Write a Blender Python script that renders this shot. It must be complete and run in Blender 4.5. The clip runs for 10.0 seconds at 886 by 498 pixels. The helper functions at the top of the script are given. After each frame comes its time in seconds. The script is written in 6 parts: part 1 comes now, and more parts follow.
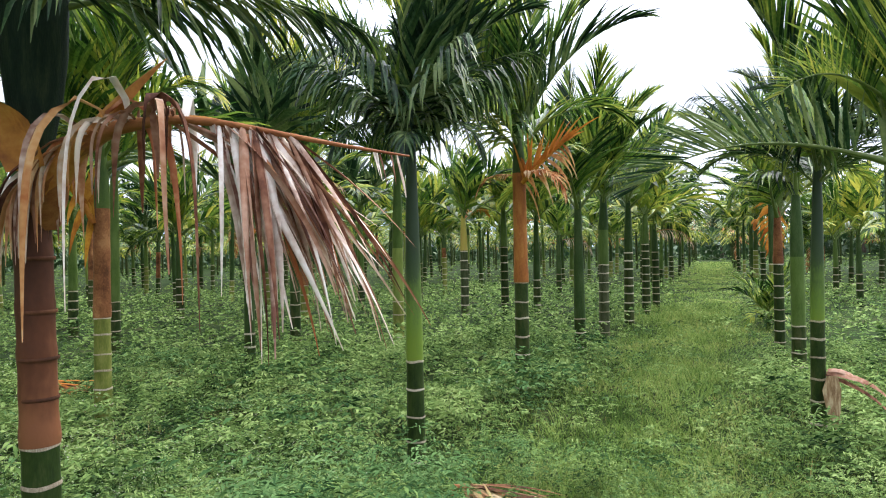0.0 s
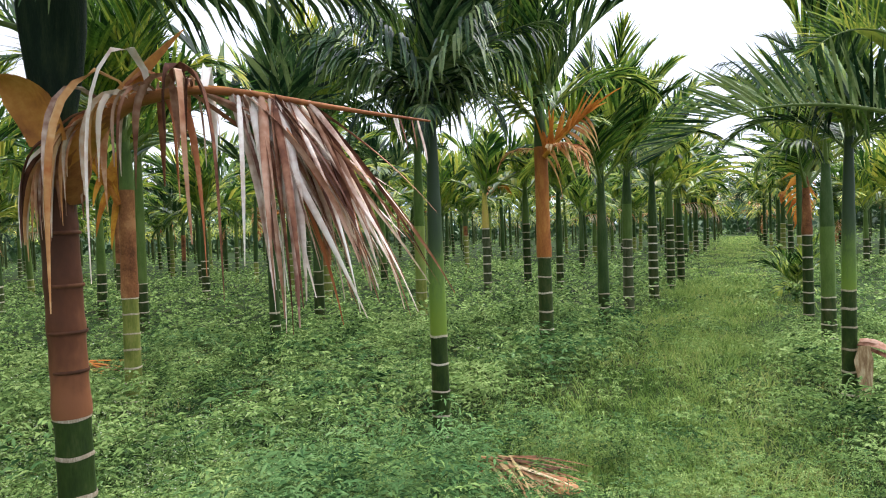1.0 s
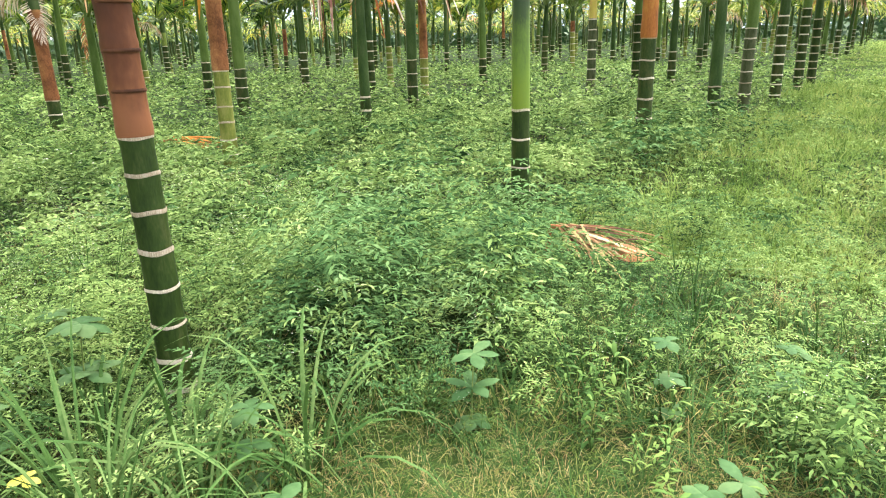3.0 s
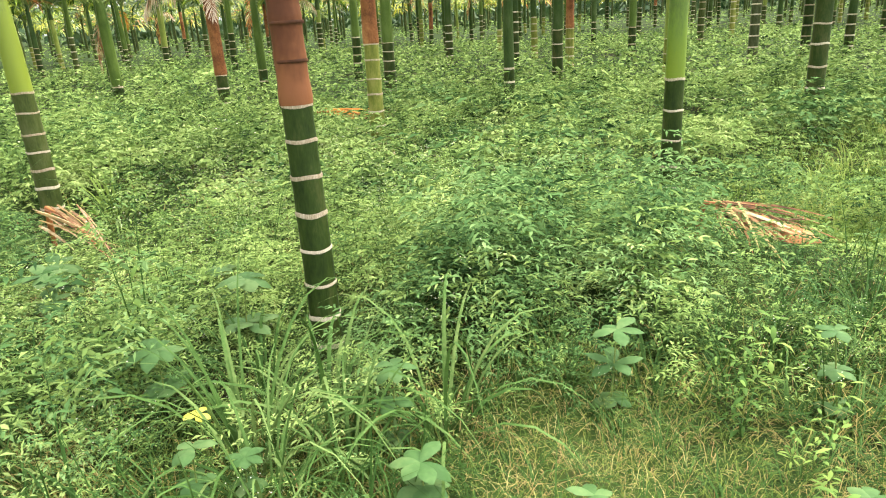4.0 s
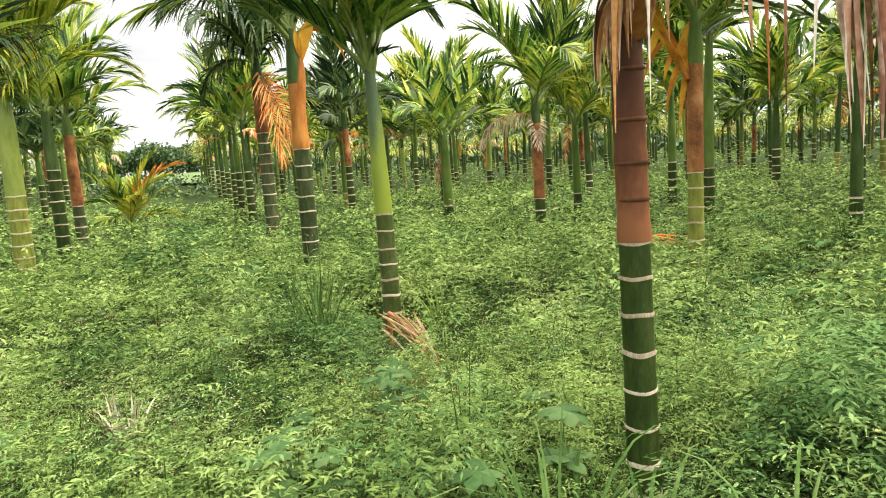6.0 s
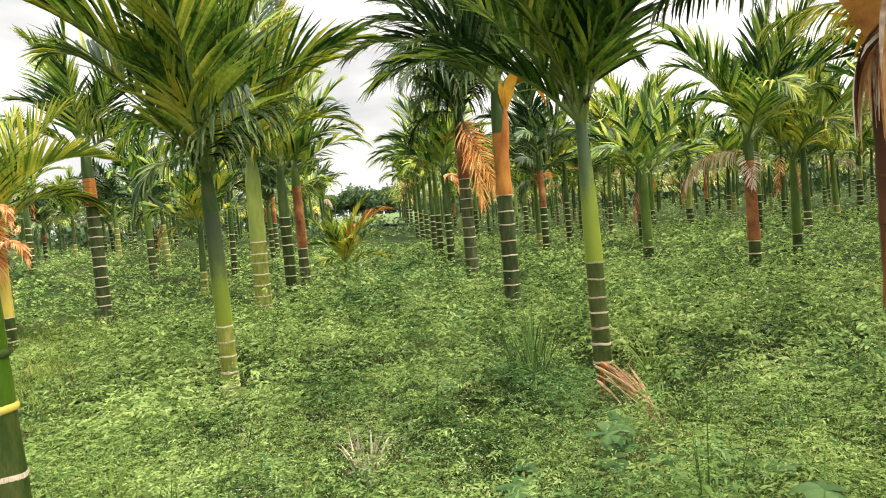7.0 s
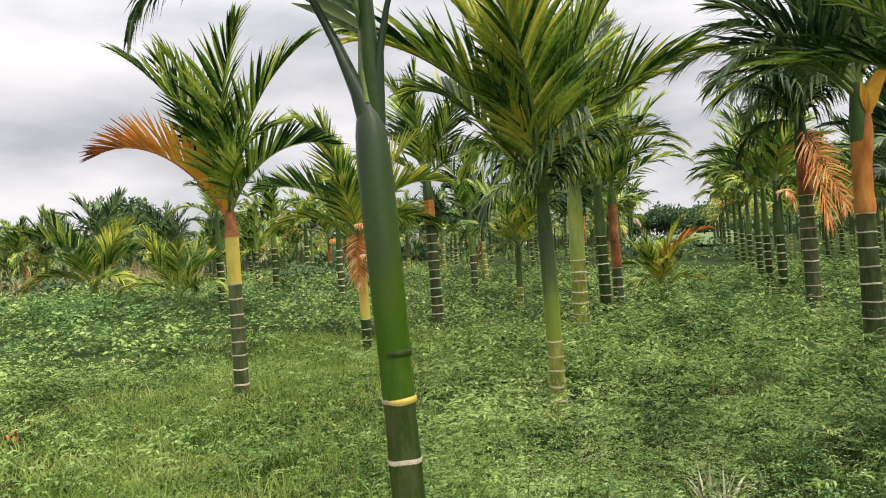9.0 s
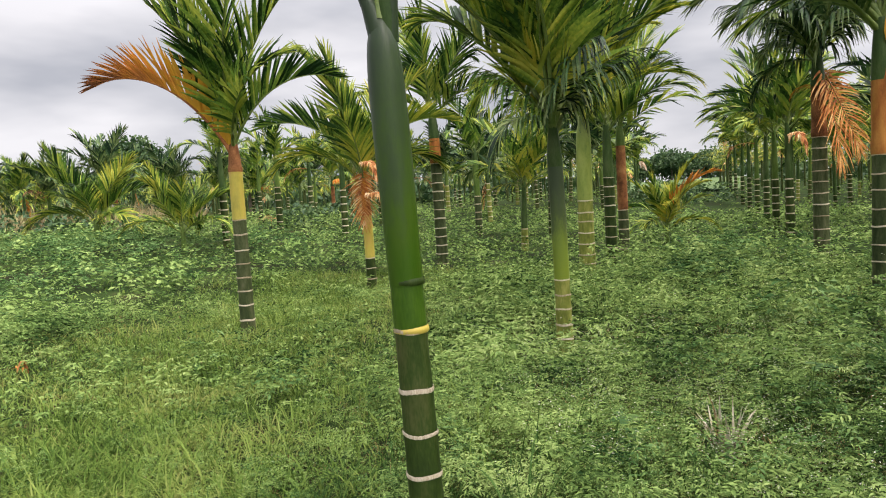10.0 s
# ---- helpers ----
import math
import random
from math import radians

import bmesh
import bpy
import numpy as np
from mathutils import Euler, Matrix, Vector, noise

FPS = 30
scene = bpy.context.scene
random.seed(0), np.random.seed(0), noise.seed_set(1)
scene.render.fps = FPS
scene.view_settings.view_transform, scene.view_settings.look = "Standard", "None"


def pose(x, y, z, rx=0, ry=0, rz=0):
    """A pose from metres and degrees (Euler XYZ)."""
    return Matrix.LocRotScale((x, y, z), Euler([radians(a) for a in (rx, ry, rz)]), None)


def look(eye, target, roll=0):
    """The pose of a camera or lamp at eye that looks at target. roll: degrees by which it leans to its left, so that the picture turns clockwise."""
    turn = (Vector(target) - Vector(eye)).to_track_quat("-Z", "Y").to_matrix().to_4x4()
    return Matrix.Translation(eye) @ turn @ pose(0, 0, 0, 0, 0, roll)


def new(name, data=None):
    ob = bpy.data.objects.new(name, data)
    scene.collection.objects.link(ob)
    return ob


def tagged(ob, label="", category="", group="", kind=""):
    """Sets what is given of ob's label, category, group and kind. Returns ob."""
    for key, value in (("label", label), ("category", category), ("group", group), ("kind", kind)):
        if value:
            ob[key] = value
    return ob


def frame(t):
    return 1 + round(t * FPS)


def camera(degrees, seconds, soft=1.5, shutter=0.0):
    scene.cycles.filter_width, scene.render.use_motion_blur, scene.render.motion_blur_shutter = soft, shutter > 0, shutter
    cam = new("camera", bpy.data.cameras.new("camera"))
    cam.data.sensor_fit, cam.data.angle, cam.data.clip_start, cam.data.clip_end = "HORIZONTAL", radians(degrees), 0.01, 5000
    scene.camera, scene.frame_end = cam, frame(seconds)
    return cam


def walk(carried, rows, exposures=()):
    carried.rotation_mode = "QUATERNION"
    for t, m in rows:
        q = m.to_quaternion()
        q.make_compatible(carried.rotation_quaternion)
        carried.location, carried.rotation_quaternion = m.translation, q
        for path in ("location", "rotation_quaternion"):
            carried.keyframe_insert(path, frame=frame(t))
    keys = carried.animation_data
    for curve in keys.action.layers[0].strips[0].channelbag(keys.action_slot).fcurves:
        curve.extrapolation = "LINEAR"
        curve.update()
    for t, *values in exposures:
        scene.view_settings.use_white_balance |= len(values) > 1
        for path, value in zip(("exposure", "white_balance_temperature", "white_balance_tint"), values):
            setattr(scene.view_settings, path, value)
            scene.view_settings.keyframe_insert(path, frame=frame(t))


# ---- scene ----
cam = camera(67.0, 10.0, soft=1.1)
PATH = [
    (0, (0.502, -0.026, 1.563), (0.301, 1.964, 1.565), -1.2),
    (0.5, (0.501, -0.035, 1.581), (0.253, 1.948, 1.661), -2.1),
    (1, (0.494, -0.003, 1.525), (0.227, 1.978, 1.468), -2.2),
    (1.5, (0.541, 0.064, 1.448), (0.158, 2.019, 1.272), -3.1),
    (2, (0.596, 0.124, 1.368), (0.109, 2.034, 1.026), -2.8),
    (2.2, (0.608, 0.120, 1.343), (0.138, 2.034, 1.02), -2.2),
    (3.5, (0.638, 0.1, 1.231), (-0.051, 1.827, 0.495), -1.8),
    (4, (0.607, 0.097, 1.236), (-0.317, 1.744, 0.577), -3.4),
    (4.5, (0.608, 0.077, 1.231), (-0.499, 1.646, 0.673), -3.8),
    (5, (0.586, 0.079, 1.237), (-0.653, 1.584, 0.79), -3.9),
    (5.2, (0.582, 0.075, 1.242), (-0.694, 1.567, 0.857), -3.9),
    (6.3, (0.477, 0.019, 1.331), (-1.223, 1.051, 1.125), -3.9),
    (6.5, (0.480, -0.019, 1.349), (-1.259, 0.957, 1.205), -3.8),
    (7, (0.484, -0.137, 1.405), (-1.389, 0.553, 1.292), -5.1),
    (7.5, (0.473, -0.204, 1.422), (-1.485, 0.201, 1.37), -4.8),
    (8, (0.464, -0.263, 1.432), (-1.523, -0.032, 1.406), -3.6),
    (8.5, (0.454, -0.33, 1.429), (-1.545, -0.366, 1.402), -3.9),
    (9, (0.444, -0.365, 1.425), (-1.548, -0.541, 1.441), -4.2),
    (9.5, (0.440, -0.375, 1.420), (-1.548, -0.594, 1.368), -4.1),
    (10, (0.370, -0.416, 1.370), (-1.614, -0.611, 1.217), -3.6),
]
EXPOSURE = [(0, 0.73, 6150, 16), (1.0, 0.71, 6150, 16.5), (2.2, 1.16, 6100, 16.5), (3.5, 1.7, 6950, 13.5), (4.5, 1.46, 7150, 12), (5.2, 1.38, 7350, 11), (6.5, 1.12, 7600, 11.5), (8, 0.69, 7350, 15), (9, 0.49, 7050, 16.5), (10, 0.45, 6900, 17)]
walk(cam, [(t, look(eye, target, roll)) for t, eye, target, roll in PATH], EXPOSURE)

# ---- sky and sun: bright overcast ----
SUN_UP, SUN_TURN = 56, 30
world = bpy.data.worlds.new("overcast_sky")
scene.world = world
world.use_nodes = True
wt = world.node_tree
wt.nodes.clear()
w_out = wt.nodes.new("ShaderNodeOutputWorld")
w_bg = wt.nodes.new("ShaderNodeBackground")
w_sky = wt.nodes.new("ShaderNodeTexSky")
w_sky.sky_type, w_sky.sun_disc = "NISHITA", False
w_sky.sun_elevation, w_sky.sun_rotation = radians(SUN_UP), radians(SUN_TURN)
w_dim = wt.nodes.new("ShaderNodeVectorMath")
w_dim.operation = "SCALE"
w_dim.inputs["Scale"].default_value = 0.06
w_tc = wt.nodes.new("ShaderNodeTexCoord")
w_map = wt.nodes.new("ShaderNodeMapping")
w_map.inputs["Scale"].default_value = (1.2, 1.2, 4.2)
w_map.inputs["Location"].default_value = (0.4, 0.1, 0.0)
w_noise = wt.nodes.new("ShaderNodeTexNoise")
w_noise.inputs["Scale"].default_value = 1.6
w_noise.inputs["Detail"].default_value = 5
w_noise.inputs["Roughness"].default_value = 0.5
w_ramp = wt.nodes.new("ShaderNodeValToRGB")
w_ramp.color_ramp.elements[0].position, w_ramp.color_ramp.elements[0].color = 0.37, (0.385, 0.425, 0.48, 1)
w_ramp.color_ramp.elements[1].position, w_ramp.color_ramp.elements[1].color = 0.60, (0.70, 0.74, 0.785, 1)
w_mix = wt.nodes.new("ShaderNodeMix")
w_mix.data_type = "RGBA"
w_mix.inputs["Factor"].default_value = 0.93
wt.links.new(w_tc.outputs["Generated"], w_map.inputs["Vector"])
wt.links.new(w_map.outputs["Vector"], w_noise.inputs["Vector"])
wt.links.new(w_noise.outputs["Fac"], w_ramp.inputs["Fac"])
wt.links.new(w_sky.outputs["Color"], w_dim.inputs[0])
wt.links.new(w_dim.outputs[0], w_mix.inputs["A"])
wt.links.new(w_ramp.outputs["Color"], w_mix.inputs["B"])
# the cloud cover glows more overhead and towards the hidden sun
w_dot = wt.nodes.new("ShaderNodeVectorMath")
w_dot.operation = "DOT_PRODUCT"
w_dot.inputs[1].default_value = (math.sin(radians(SUN_TURN)) * math.cos(radians(SUN_UP)), math.cos(radians(SUN_TURN)) * math.cos(radians(SUN_UP)), math.sin(radians(SUN_UP)))
w_rng = wt.nodes.new("ShaderNodeMapRange")
w_rng.interpolation_type = "SMOOTHSTEP"
w_rng.inputs["From Min"].default_value, w_rng.inputs["From Max"].default_value = 0.05, 0.85
w_rng.inputs["To Min"].default_value, w_rng.inputs["To Max"].default_value = 0.95, 1.9
w_mul = wt.nodes.new("ShaderNodeVectorMath")
w_mul.operation = "SCALE"
wt.links.new(w_tc.outputs["Generated"], w_dot.inputs[0])
wt.links.new(w_dot.outputs["Value"], w_rng.inputs["Value"])
wt.links.new(w_mix.outputs["Result"], w_mul.inputs[0])
w_sep = wt.nodes.new("ShaderNodeSeparateXYZ")
wt.links.new(w_tc.outputs["Generated"], w_sep.inputs[0])
w_high = wt.nodes.new("ShaderNodeMapRange")
w_high.inputs["From Min"].default_value, w_high.inputs["From Max"].default_value = 0.25, 0.95
w_high.inputs["To Min"].default_value, w_high.inputs["To Max"].default_value = 0.95, 2.5
wt.links.new(w_sep.outputs["Z"], w_high.inputs["Value"])
w_both = wt.nodes.new("ShaderNodeMath")
w_both.operation = "MULTIPLY"
wt.links.new(w_rng.outputs["Result"], w_both.inputs[0])
wt.links.new(w_high.outputs["Result"], w_both.inputs[1])
wt.links.new(w_both.outputs[0], w_mul.inputs["Scale"])
wt.links.new(w_mul.outputs[0], w_bg.inputs["Color"])
w_bg.inputs["Strength"].default_value = 1.06
wt.links.new(w_bg.outputs["Background"], w_out.inputs["Surface"])

sun = new("sun", bpy.data.lights.new("sun", "SUN"))
sun.data.energy, sun.data.angle, sun.data.color = 3.8, radians(55), (1.0, 0.96, 0.88)
sun.matrix_world = pose(0, 0, 30, 90 - SUN_UP, 0, 180 - SUN_TURN)


# ---- materials ----
def ramp_mat(name, colours, scale=6.0, stretch=(1, 1, 1), rough=0.6, bump=0.15, fine=60.0, by_island=0.0, by_object=0.0,
             glow_through=0.0, gloss=0.3, detail=4.0, along=None, axis="Z"):
    """Noise between two to four colours at two scales, with bump, varied piece by piece."""
    m = bpy.data.materials.new(name)
    m.use_nodes = True
    nt = m.node_tree
    b = nt.nodes["Principled BSDF"]
    tc = nt.nodes.new("ShaderNodeTexCoord")
    mp = nt.nodes.new("ShaderNodeMapping")
    mp.inputs["Scale"].default_value = stretch
    nt.links.new(tc.outputs["Object"], mp.inputs["Vector"])
    n1 = nt.nodes.new("ShaderNodeTexNoise")
    n1.inputs["Scale"].default_value, n1.inputs["Detail"].default_value = scale, detail
    n2 = nt.nodes.new("ShaderNodeTexNoise")
    n2.inputs["Scale"].default_value, n2.inputs["Detail"].default_value = fine, 2.0
    for n in (n1, n2):
        nt.links.new(mp.outputs["Vector"], n.inputs["Vector"])
    add = nt.nodes.new("ShaderNodeMath")
    add.operation = "MULTIPLY_ADD"
    add.inputs[1].default_value, add.inputs[2].default_value = 0.35, -0.17
    nt.links.new(n2.outputs["Fac"], add.inputs[0])
    tot = nt.nodes.new("ShaderNodeMath")
    tot.operation = "ADD"
    nt.links.new(n1.outputs["Fac"], tot.inputs[0])
    nt.links.new(add.outputs[0], tot.inputs[1])
    fac = tot.outputs[0]
    for amount, source in ((by_island, "ShaderNodeNewGeometry"), (by_object, "ShaderNodeObjectInfo")):
        if amount:
            src = nt.nodes.new(source)
            k = nt.nodes.new("ShaderNodeMath")
            k.operation = "MULTIPLY_ADD"
            k.inputs[1].default_value, k.inputs[2].default_value = amount, -amount / 2
            nt.links.new(src.outputs["Random Per Island" if source.endswith("Geometry") else "Random"], k.inputs[0])
            s2 = nt.nodes.new("ShaderNodeMath")
            s2.operation = "ADD"
            nt.links.new(fac, s2.inputs[0])
            nt.links.new(k.outputs[0], s2.inputs[1])
            fac = s2.outputs[0]
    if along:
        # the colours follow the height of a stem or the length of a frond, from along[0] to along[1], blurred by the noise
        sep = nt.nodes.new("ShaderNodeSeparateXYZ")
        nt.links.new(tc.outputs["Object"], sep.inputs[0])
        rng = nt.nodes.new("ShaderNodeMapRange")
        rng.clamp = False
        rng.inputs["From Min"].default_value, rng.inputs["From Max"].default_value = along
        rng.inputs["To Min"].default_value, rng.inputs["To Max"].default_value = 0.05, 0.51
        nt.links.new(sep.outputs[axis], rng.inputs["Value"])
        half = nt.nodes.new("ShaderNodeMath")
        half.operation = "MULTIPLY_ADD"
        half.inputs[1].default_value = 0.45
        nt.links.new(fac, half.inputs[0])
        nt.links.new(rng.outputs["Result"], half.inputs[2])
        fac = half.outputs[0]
    ramp = nt.nodes.new("ShaderNodeValToRGB")
    el = ramp.color_ramp.elements
    while len(el) < len(colours):
        el.new(0.5)
    for i, c in enumerate(colours):
        el[i].position = 0.28 + 0.46 * i / (len(colours) - 1)
        el[i].color = (*c, 1)
    nt.links.new(fac, ramp.inputs["Fac"])
    nt.links.new(ramp.outputs["Color"], b.inputs["Base Color"])
    b.inputs["Roughness"].default_value = rough
    b.inputs["Specular IOR Level"].default_value = gloss
    if bump:
        bp = nt.nodes.new("ShaderNodeBump")
        bp.inputs["Strength"].default_value, bp.inputs["Distance"].default_value = bump, 0.01
        nt.links.new(tot.outputs[0], bp.inputs["Height"])
        nt.links.new(bp.outputs["Normal"], b.inputs["Normal"])
    if glow_through:
        tr = nt.nodes.new("ShaderNodeBsdfTranslucent")
        mx = nt.nodes.new("ShaderNodeMixShader")
        mx.inputs["Fac"].default_value = glow_through
        nt.links.new(ramp.outputs["Color"], tr.inputs["Color"])
        nt.links.new(b.outputs["BSDF"], mx.inputs[1])
        nt.links.new(tr.outputs["BSDF"], mx.inputs[2])
        nt.links.new(mx.outputs["Shader"], nt.nodes["Material Output"].inputs["Surface"])
    return m


UP = (3, 3, 0.8)
M = {
    "soil": ramp_mat("soil_and_turf", [(0.022, 0.018, 0.009), (0.014, 0.027, 0.007), (0.026, 0.046, 0.011), (0.05, 0.05, 0.02)], 0.9, rough=0.95, bump=0.8, fine=22, gloss=0.05, detail=8),
    "herb": ramp_mat("herb_leaf", [(0.012, 0.035, 0.009), (0.11, 0.185, 0.05), (0.21, 0.305, 0.088), (0.30, 0.39, 0.135)], 2.0, rough=0.8, bump=0, fine=14, by_island=0.26, glow_through=0.24, gloss=0.05, detail=2.0),
    # a darker weed whose green also carries some of the palms' shade
    "herb_dark": ramp_mat("herb_dark_shade_leaf", [(0.018, 0.05, 0.016), (0.06, 0.13, 0.04), (0.115, 0.205, 0.068), (0.18, 0.28, 0.105)], 2.0, rough=0.85, bump=0, fine=14, by_island=0.2, glow_through=0.2, gloss=0.05, detail=2.0),
    "leafy": ramp_mat("pointed_leaf", [(0.045, 0.10, 0.02), (0.10, 0.18, 0.038), (0.18, 0.26, 0.06)], 3.0, rough=0.6, bump=0, fine=14, by_island=0.4, glow_through=0.25, gloss=0.08),
    "grass": ramp_mat("grass_blade", [(0.03, 0.052, 0.010), (0.08, 0.125, 0.025), (0.145, 0.18, 0.042), (0.24, 0.20, 0.07)], 1.6, rough=0.8, bump=0, fine=7, by_island=0.45, glow_through=0.2, gloss=0.03),
    "lane_grass": ramp_mat("lane_grass", [(0.05, 0.096, 0.018), (0.125, 0.20, 0.042), (0.20, 0.275, 0.064), (0.28, 0.305, 0.098)], 1.2, rough=0.8, bump=0, fine=9, by_island=0.3, glow_through=0.34, gloss=0.03),
    "straw": ramp_mat("dry_grass_blade", [(0.16, 0.10, 0.04), (0.30, 0.21, 0.09), (0.36, 0.32, 0.13)], 0.8, rough=0.8, bump=0, fine=7, by_island=0.5, glow_through=0.2, gloss=0.1),
    "broad": ramp_mat("broad_leaf", [(0.035, 0.085, 0.024), (0.055, 0.115, 0.036), (0.09, 0.15, 0.052)], 9, rough=0.6, bump=0.15, by_object=0.35, by_island=0.25, glow_through=0.15, gloss=0.1),
    "blade": ramp_mat("tall_grass_blade", [(0.03, 0.075, 0.014), (0.065, 0.13, 0.03), (0.13, 0.195, 0.058)], 3, rough=0.65, bump=0, by_object=0.45, by_island=0.35, glow_through=0.22, gloss=0.1),
    "yellow_leaf": ramp_mat("yellowed_leaf", [(0.45, 0.42, 0.06), (0.62, 0.56, 0.10)], 20, rough=0.6, glow_through=0.3),
    "bloom": ramp_mat("white_bloom", [(0.36, 0.37, 0.27), (0.50, 0.50, 0.40)], 20, rough=0.9, bump=0, gloss=0.02),
    "frond": ramp_mat("frond_green", [(0.007, 0.024, 0.005), (0.045, 0.11, 0.018), (0.15, 0.245, 0.036), (0.34, 0.38, 0.06)], 1.4, rough=0.38, bump=0.1, fine=40, by_island=0.62, by_object=0.24, glow_through=0.30, gloss=0.16),
    "frond_dark": ramp_mat("frond_dark_green", [(0.005, 0.017, 0.007), (0.02, 0.052, 0.018), (0.06, 0.11, 0.034), (0.17, 0.22, 0.08)], 1.4, rough=0.42, bump=0.1, fine=40, by_island=0.6, by_object=0.2, glow_through=0.16, gloss=0.16),
    "frond_light": ramp_mat("frond_yellow_green", [(0.016, 0.048, 0.008), (0.085, 0.16, 0.022), (0.24, 0.31, 0.042), (0.46, 0.43, 0.065)], 1.6, rough=0.4, bump=0.1, fine=40, by_island=0.58, by_object=0.2, glow_through=0.30, gloss=0.15),
    "frond_yellow": ramp_mat("frond_yellowing", [(0.07, 0.12, 0.012), (0.20, 0.25, 0.025), (0.36, 0.36, 0.04), (0.52, 0.42, 0.06)], 1.8, rough=0.45, bump=0.1, fine=40, by_island=0.4, by_object=0.2, glow_through=0.32, gloss=0.12),
    "frond_orange": ramp_mat("frond_dying_orange", [(0.34, 0.09, 0.018), (0.52, 0.19, 0.028), (0.62, 0.31, 0.055)], 3.0, rough=0.6, bump=0.15, by_island=0.35, glow_through=0.3, gloss=0.15),
    "frond_feather": ramp_mat("frond_dried_orange", [(0.22, 0.06, 0.02), (0.46, 0.165, 0.045), (0.62, 0.29, 0.09), (0.72, 0.45, 0.20)], 2.6, rough=0.65, bump=0.2, fine=30, by_island=0.45, glow_through=0.3, gloss=0.12),
    "frond_curl": ramp_mat("leaf_amber", [(0.36, 0.12, 0.02), (0.55, 0.25, 0.03), (0.66, 0.36, 0.05)], 6.0, rough=0.55, bump=0.2, by_object=0.4, glow_through=0.3, gloss=0.15),
    "frond_amber": ramp_mat("frond_amber_to_brown", [(0.66, 0.34, 0.04), (0.55, 0.21, 0.04), (0.28, 0.095, 0.035), (0.08, 0.035, 0.02)], 3.0, rough=0.6, bump=0.15, by_island=0.2, glow_through=0.25, gloss=0.1, along=(0.5, 1.9), axis="X"),
    "ribbon": ramp_mat("pale_pink_ribbon", [(0.32, 0.105, 0.04), (0.52, 0.25, 0.12), (0.68, 0.45, 0.29), (0.80, 0.67, 0.54)], 5, rough=0.65, bump=0.3, fine=40, by_object=0.6, glow_through=0.2, gloss=0.15),
    "lime_low": ramp_mat("stem_lime_to_grey_green", [(0.15, 0.20, 0.025), (0.13, 0.18, 0.028), (0.06, 0.085, 0.03), (0.042, 0.06, 0.03)], 4, UP, 0.45, 0.2, 45, along=(0.75, 1.35), gloss=0.2),
    "frond_dry": ramp_mat("frond_dry_brown", [(0.15, 0.055, 0.03), (0.30, 0.14, 0.075), (0.47, 0.30, 0.20), (0.70, 0.58, 0.47)], 2.6, rough=0.8, bump=0.3, fine=30, by_island=0.3, by_object=0.55, glow_through=0.15, gloss=0.1),
    "frond_rust": ramp_mat("frond_rust", [(0.20, 0.055, 0.02), (0.42, 0.15, 0.05), (0.60, 0.32, 0.13), (0.72, 0.52, 0.30)], 2.6, rough=0.7, bump=0.2, fine=30, by_island=0.45, glow_through=0.25, gloss=0.1),
    "ribbon_pale": ramp_mat("bleached_ribbon", [(0.22, 0.10, 0.07), (0.48, 0.33, 0.25), (0.70, 0.57, 0.48), (0.84, 0.77, 0.70)], 5, rough=0.7, bump=0.3, fine=40, by_object=0.5, glow_through=0.15, gloss=0.1),
    "ribbon_brown": ramp_mat("brown_ribbon", [(0.07, 0.028, 0.018), (0.17, 0.07, 0.04), (0.30, 0.15, 0.09), (0.42, 0.26, 0.18)], 5, rough=0.7, bump=0.3, fine=40, by_object=0.5, glow_through=0.15, gloss=0.1),
    "rachis": ramp_mat("rachis_green", [(0.08, 0.13, 0.03), (0.16, 0.20, 0.05)], 8, stretch=(1, 4, 4), rough=0.45),
    "rachis_dry": ramp_mat("rachis_dry", [(0.19, 0.06, 0.022), (0.38, 0.16, 0.055)], 8, stretch=(1, 4, 4), rough=0.6, gloss=0.15),
    "bark_green": ramp_mat("stem_dark_green", [(0.00975, 0.0195, 0.0039), (0.024, 0.0435, 0.0078), (0.06, 0.066, 0.0218)], 5, UP, 0.55, 0.3, 45, by_object=0.15, gloss=0.14),
    "bark_olive": ramp_mat("stem_olive", [(0.075, 0.095, 0.018), (0.15, 0.17, 0.032), (0.25, 0.25, 0.07)], 6, UP, 0.6, 0.3, 45, by_object=0.15, gloss=0.14),
    "bark_mid": ramp_mat("stem_mid_green", [(0.0225, 0.0375, 0.0078), (0.0488, 0.0675, 0.0156), (0.0825, 0.0938, 0.0351)], 6, UP, 0.6, 0.3, 45, gloss=0.14),
    "bark_grey": ramp_mat("stem_grey_green", [(0.0195, 0.0315, 0.00936), (0.045, 0.06, 0.0218), (0.09, 0.0938, 0.0468)], 6, UP, 0.65, 0.35, 45, by_object=0.2, gloss=0.14),
    "lime": ramp_mat("stem_lime_green", [(0.108, 0.16, 0.0275), (0.171, 0.22, 0.044), (0.234, 0.266, 0.066)], 4, UP, 0.4, 0.12, 45, by_object=0.1, gloss=0.3),
    "green": ramp_mat("shaft_green", [(0.041, 0.082, 0.0119), (0.0697, 0.115, 0.0204), (0.0984, 0.148, 0.034)], 4, UP, 0.45, 0.12, 45, by_object=0.15, gloss=0.2),
    "dark": ramp_mat("shaft_dark_green", [(0.018, 0.041, 0.0102), (0.0344, 0.0656, 0.0153), (0.0656, 0.0943, 0.0323)], 4, UP, 0.48, 0.15, 45, by_object=0.15, gloss=0.15),
    "brown": ramp_mat("sheath_red_brown", [(0.065, 0.027, 0.013), (0.155, 0.06, 0.024), (0.26, 0.108, 0.042), (0.38, 0.18, 0.075)], 3.2, (2, 2, 1.6), 0.6, 0.35, 40, by_object=0.1, gloss=0.1),
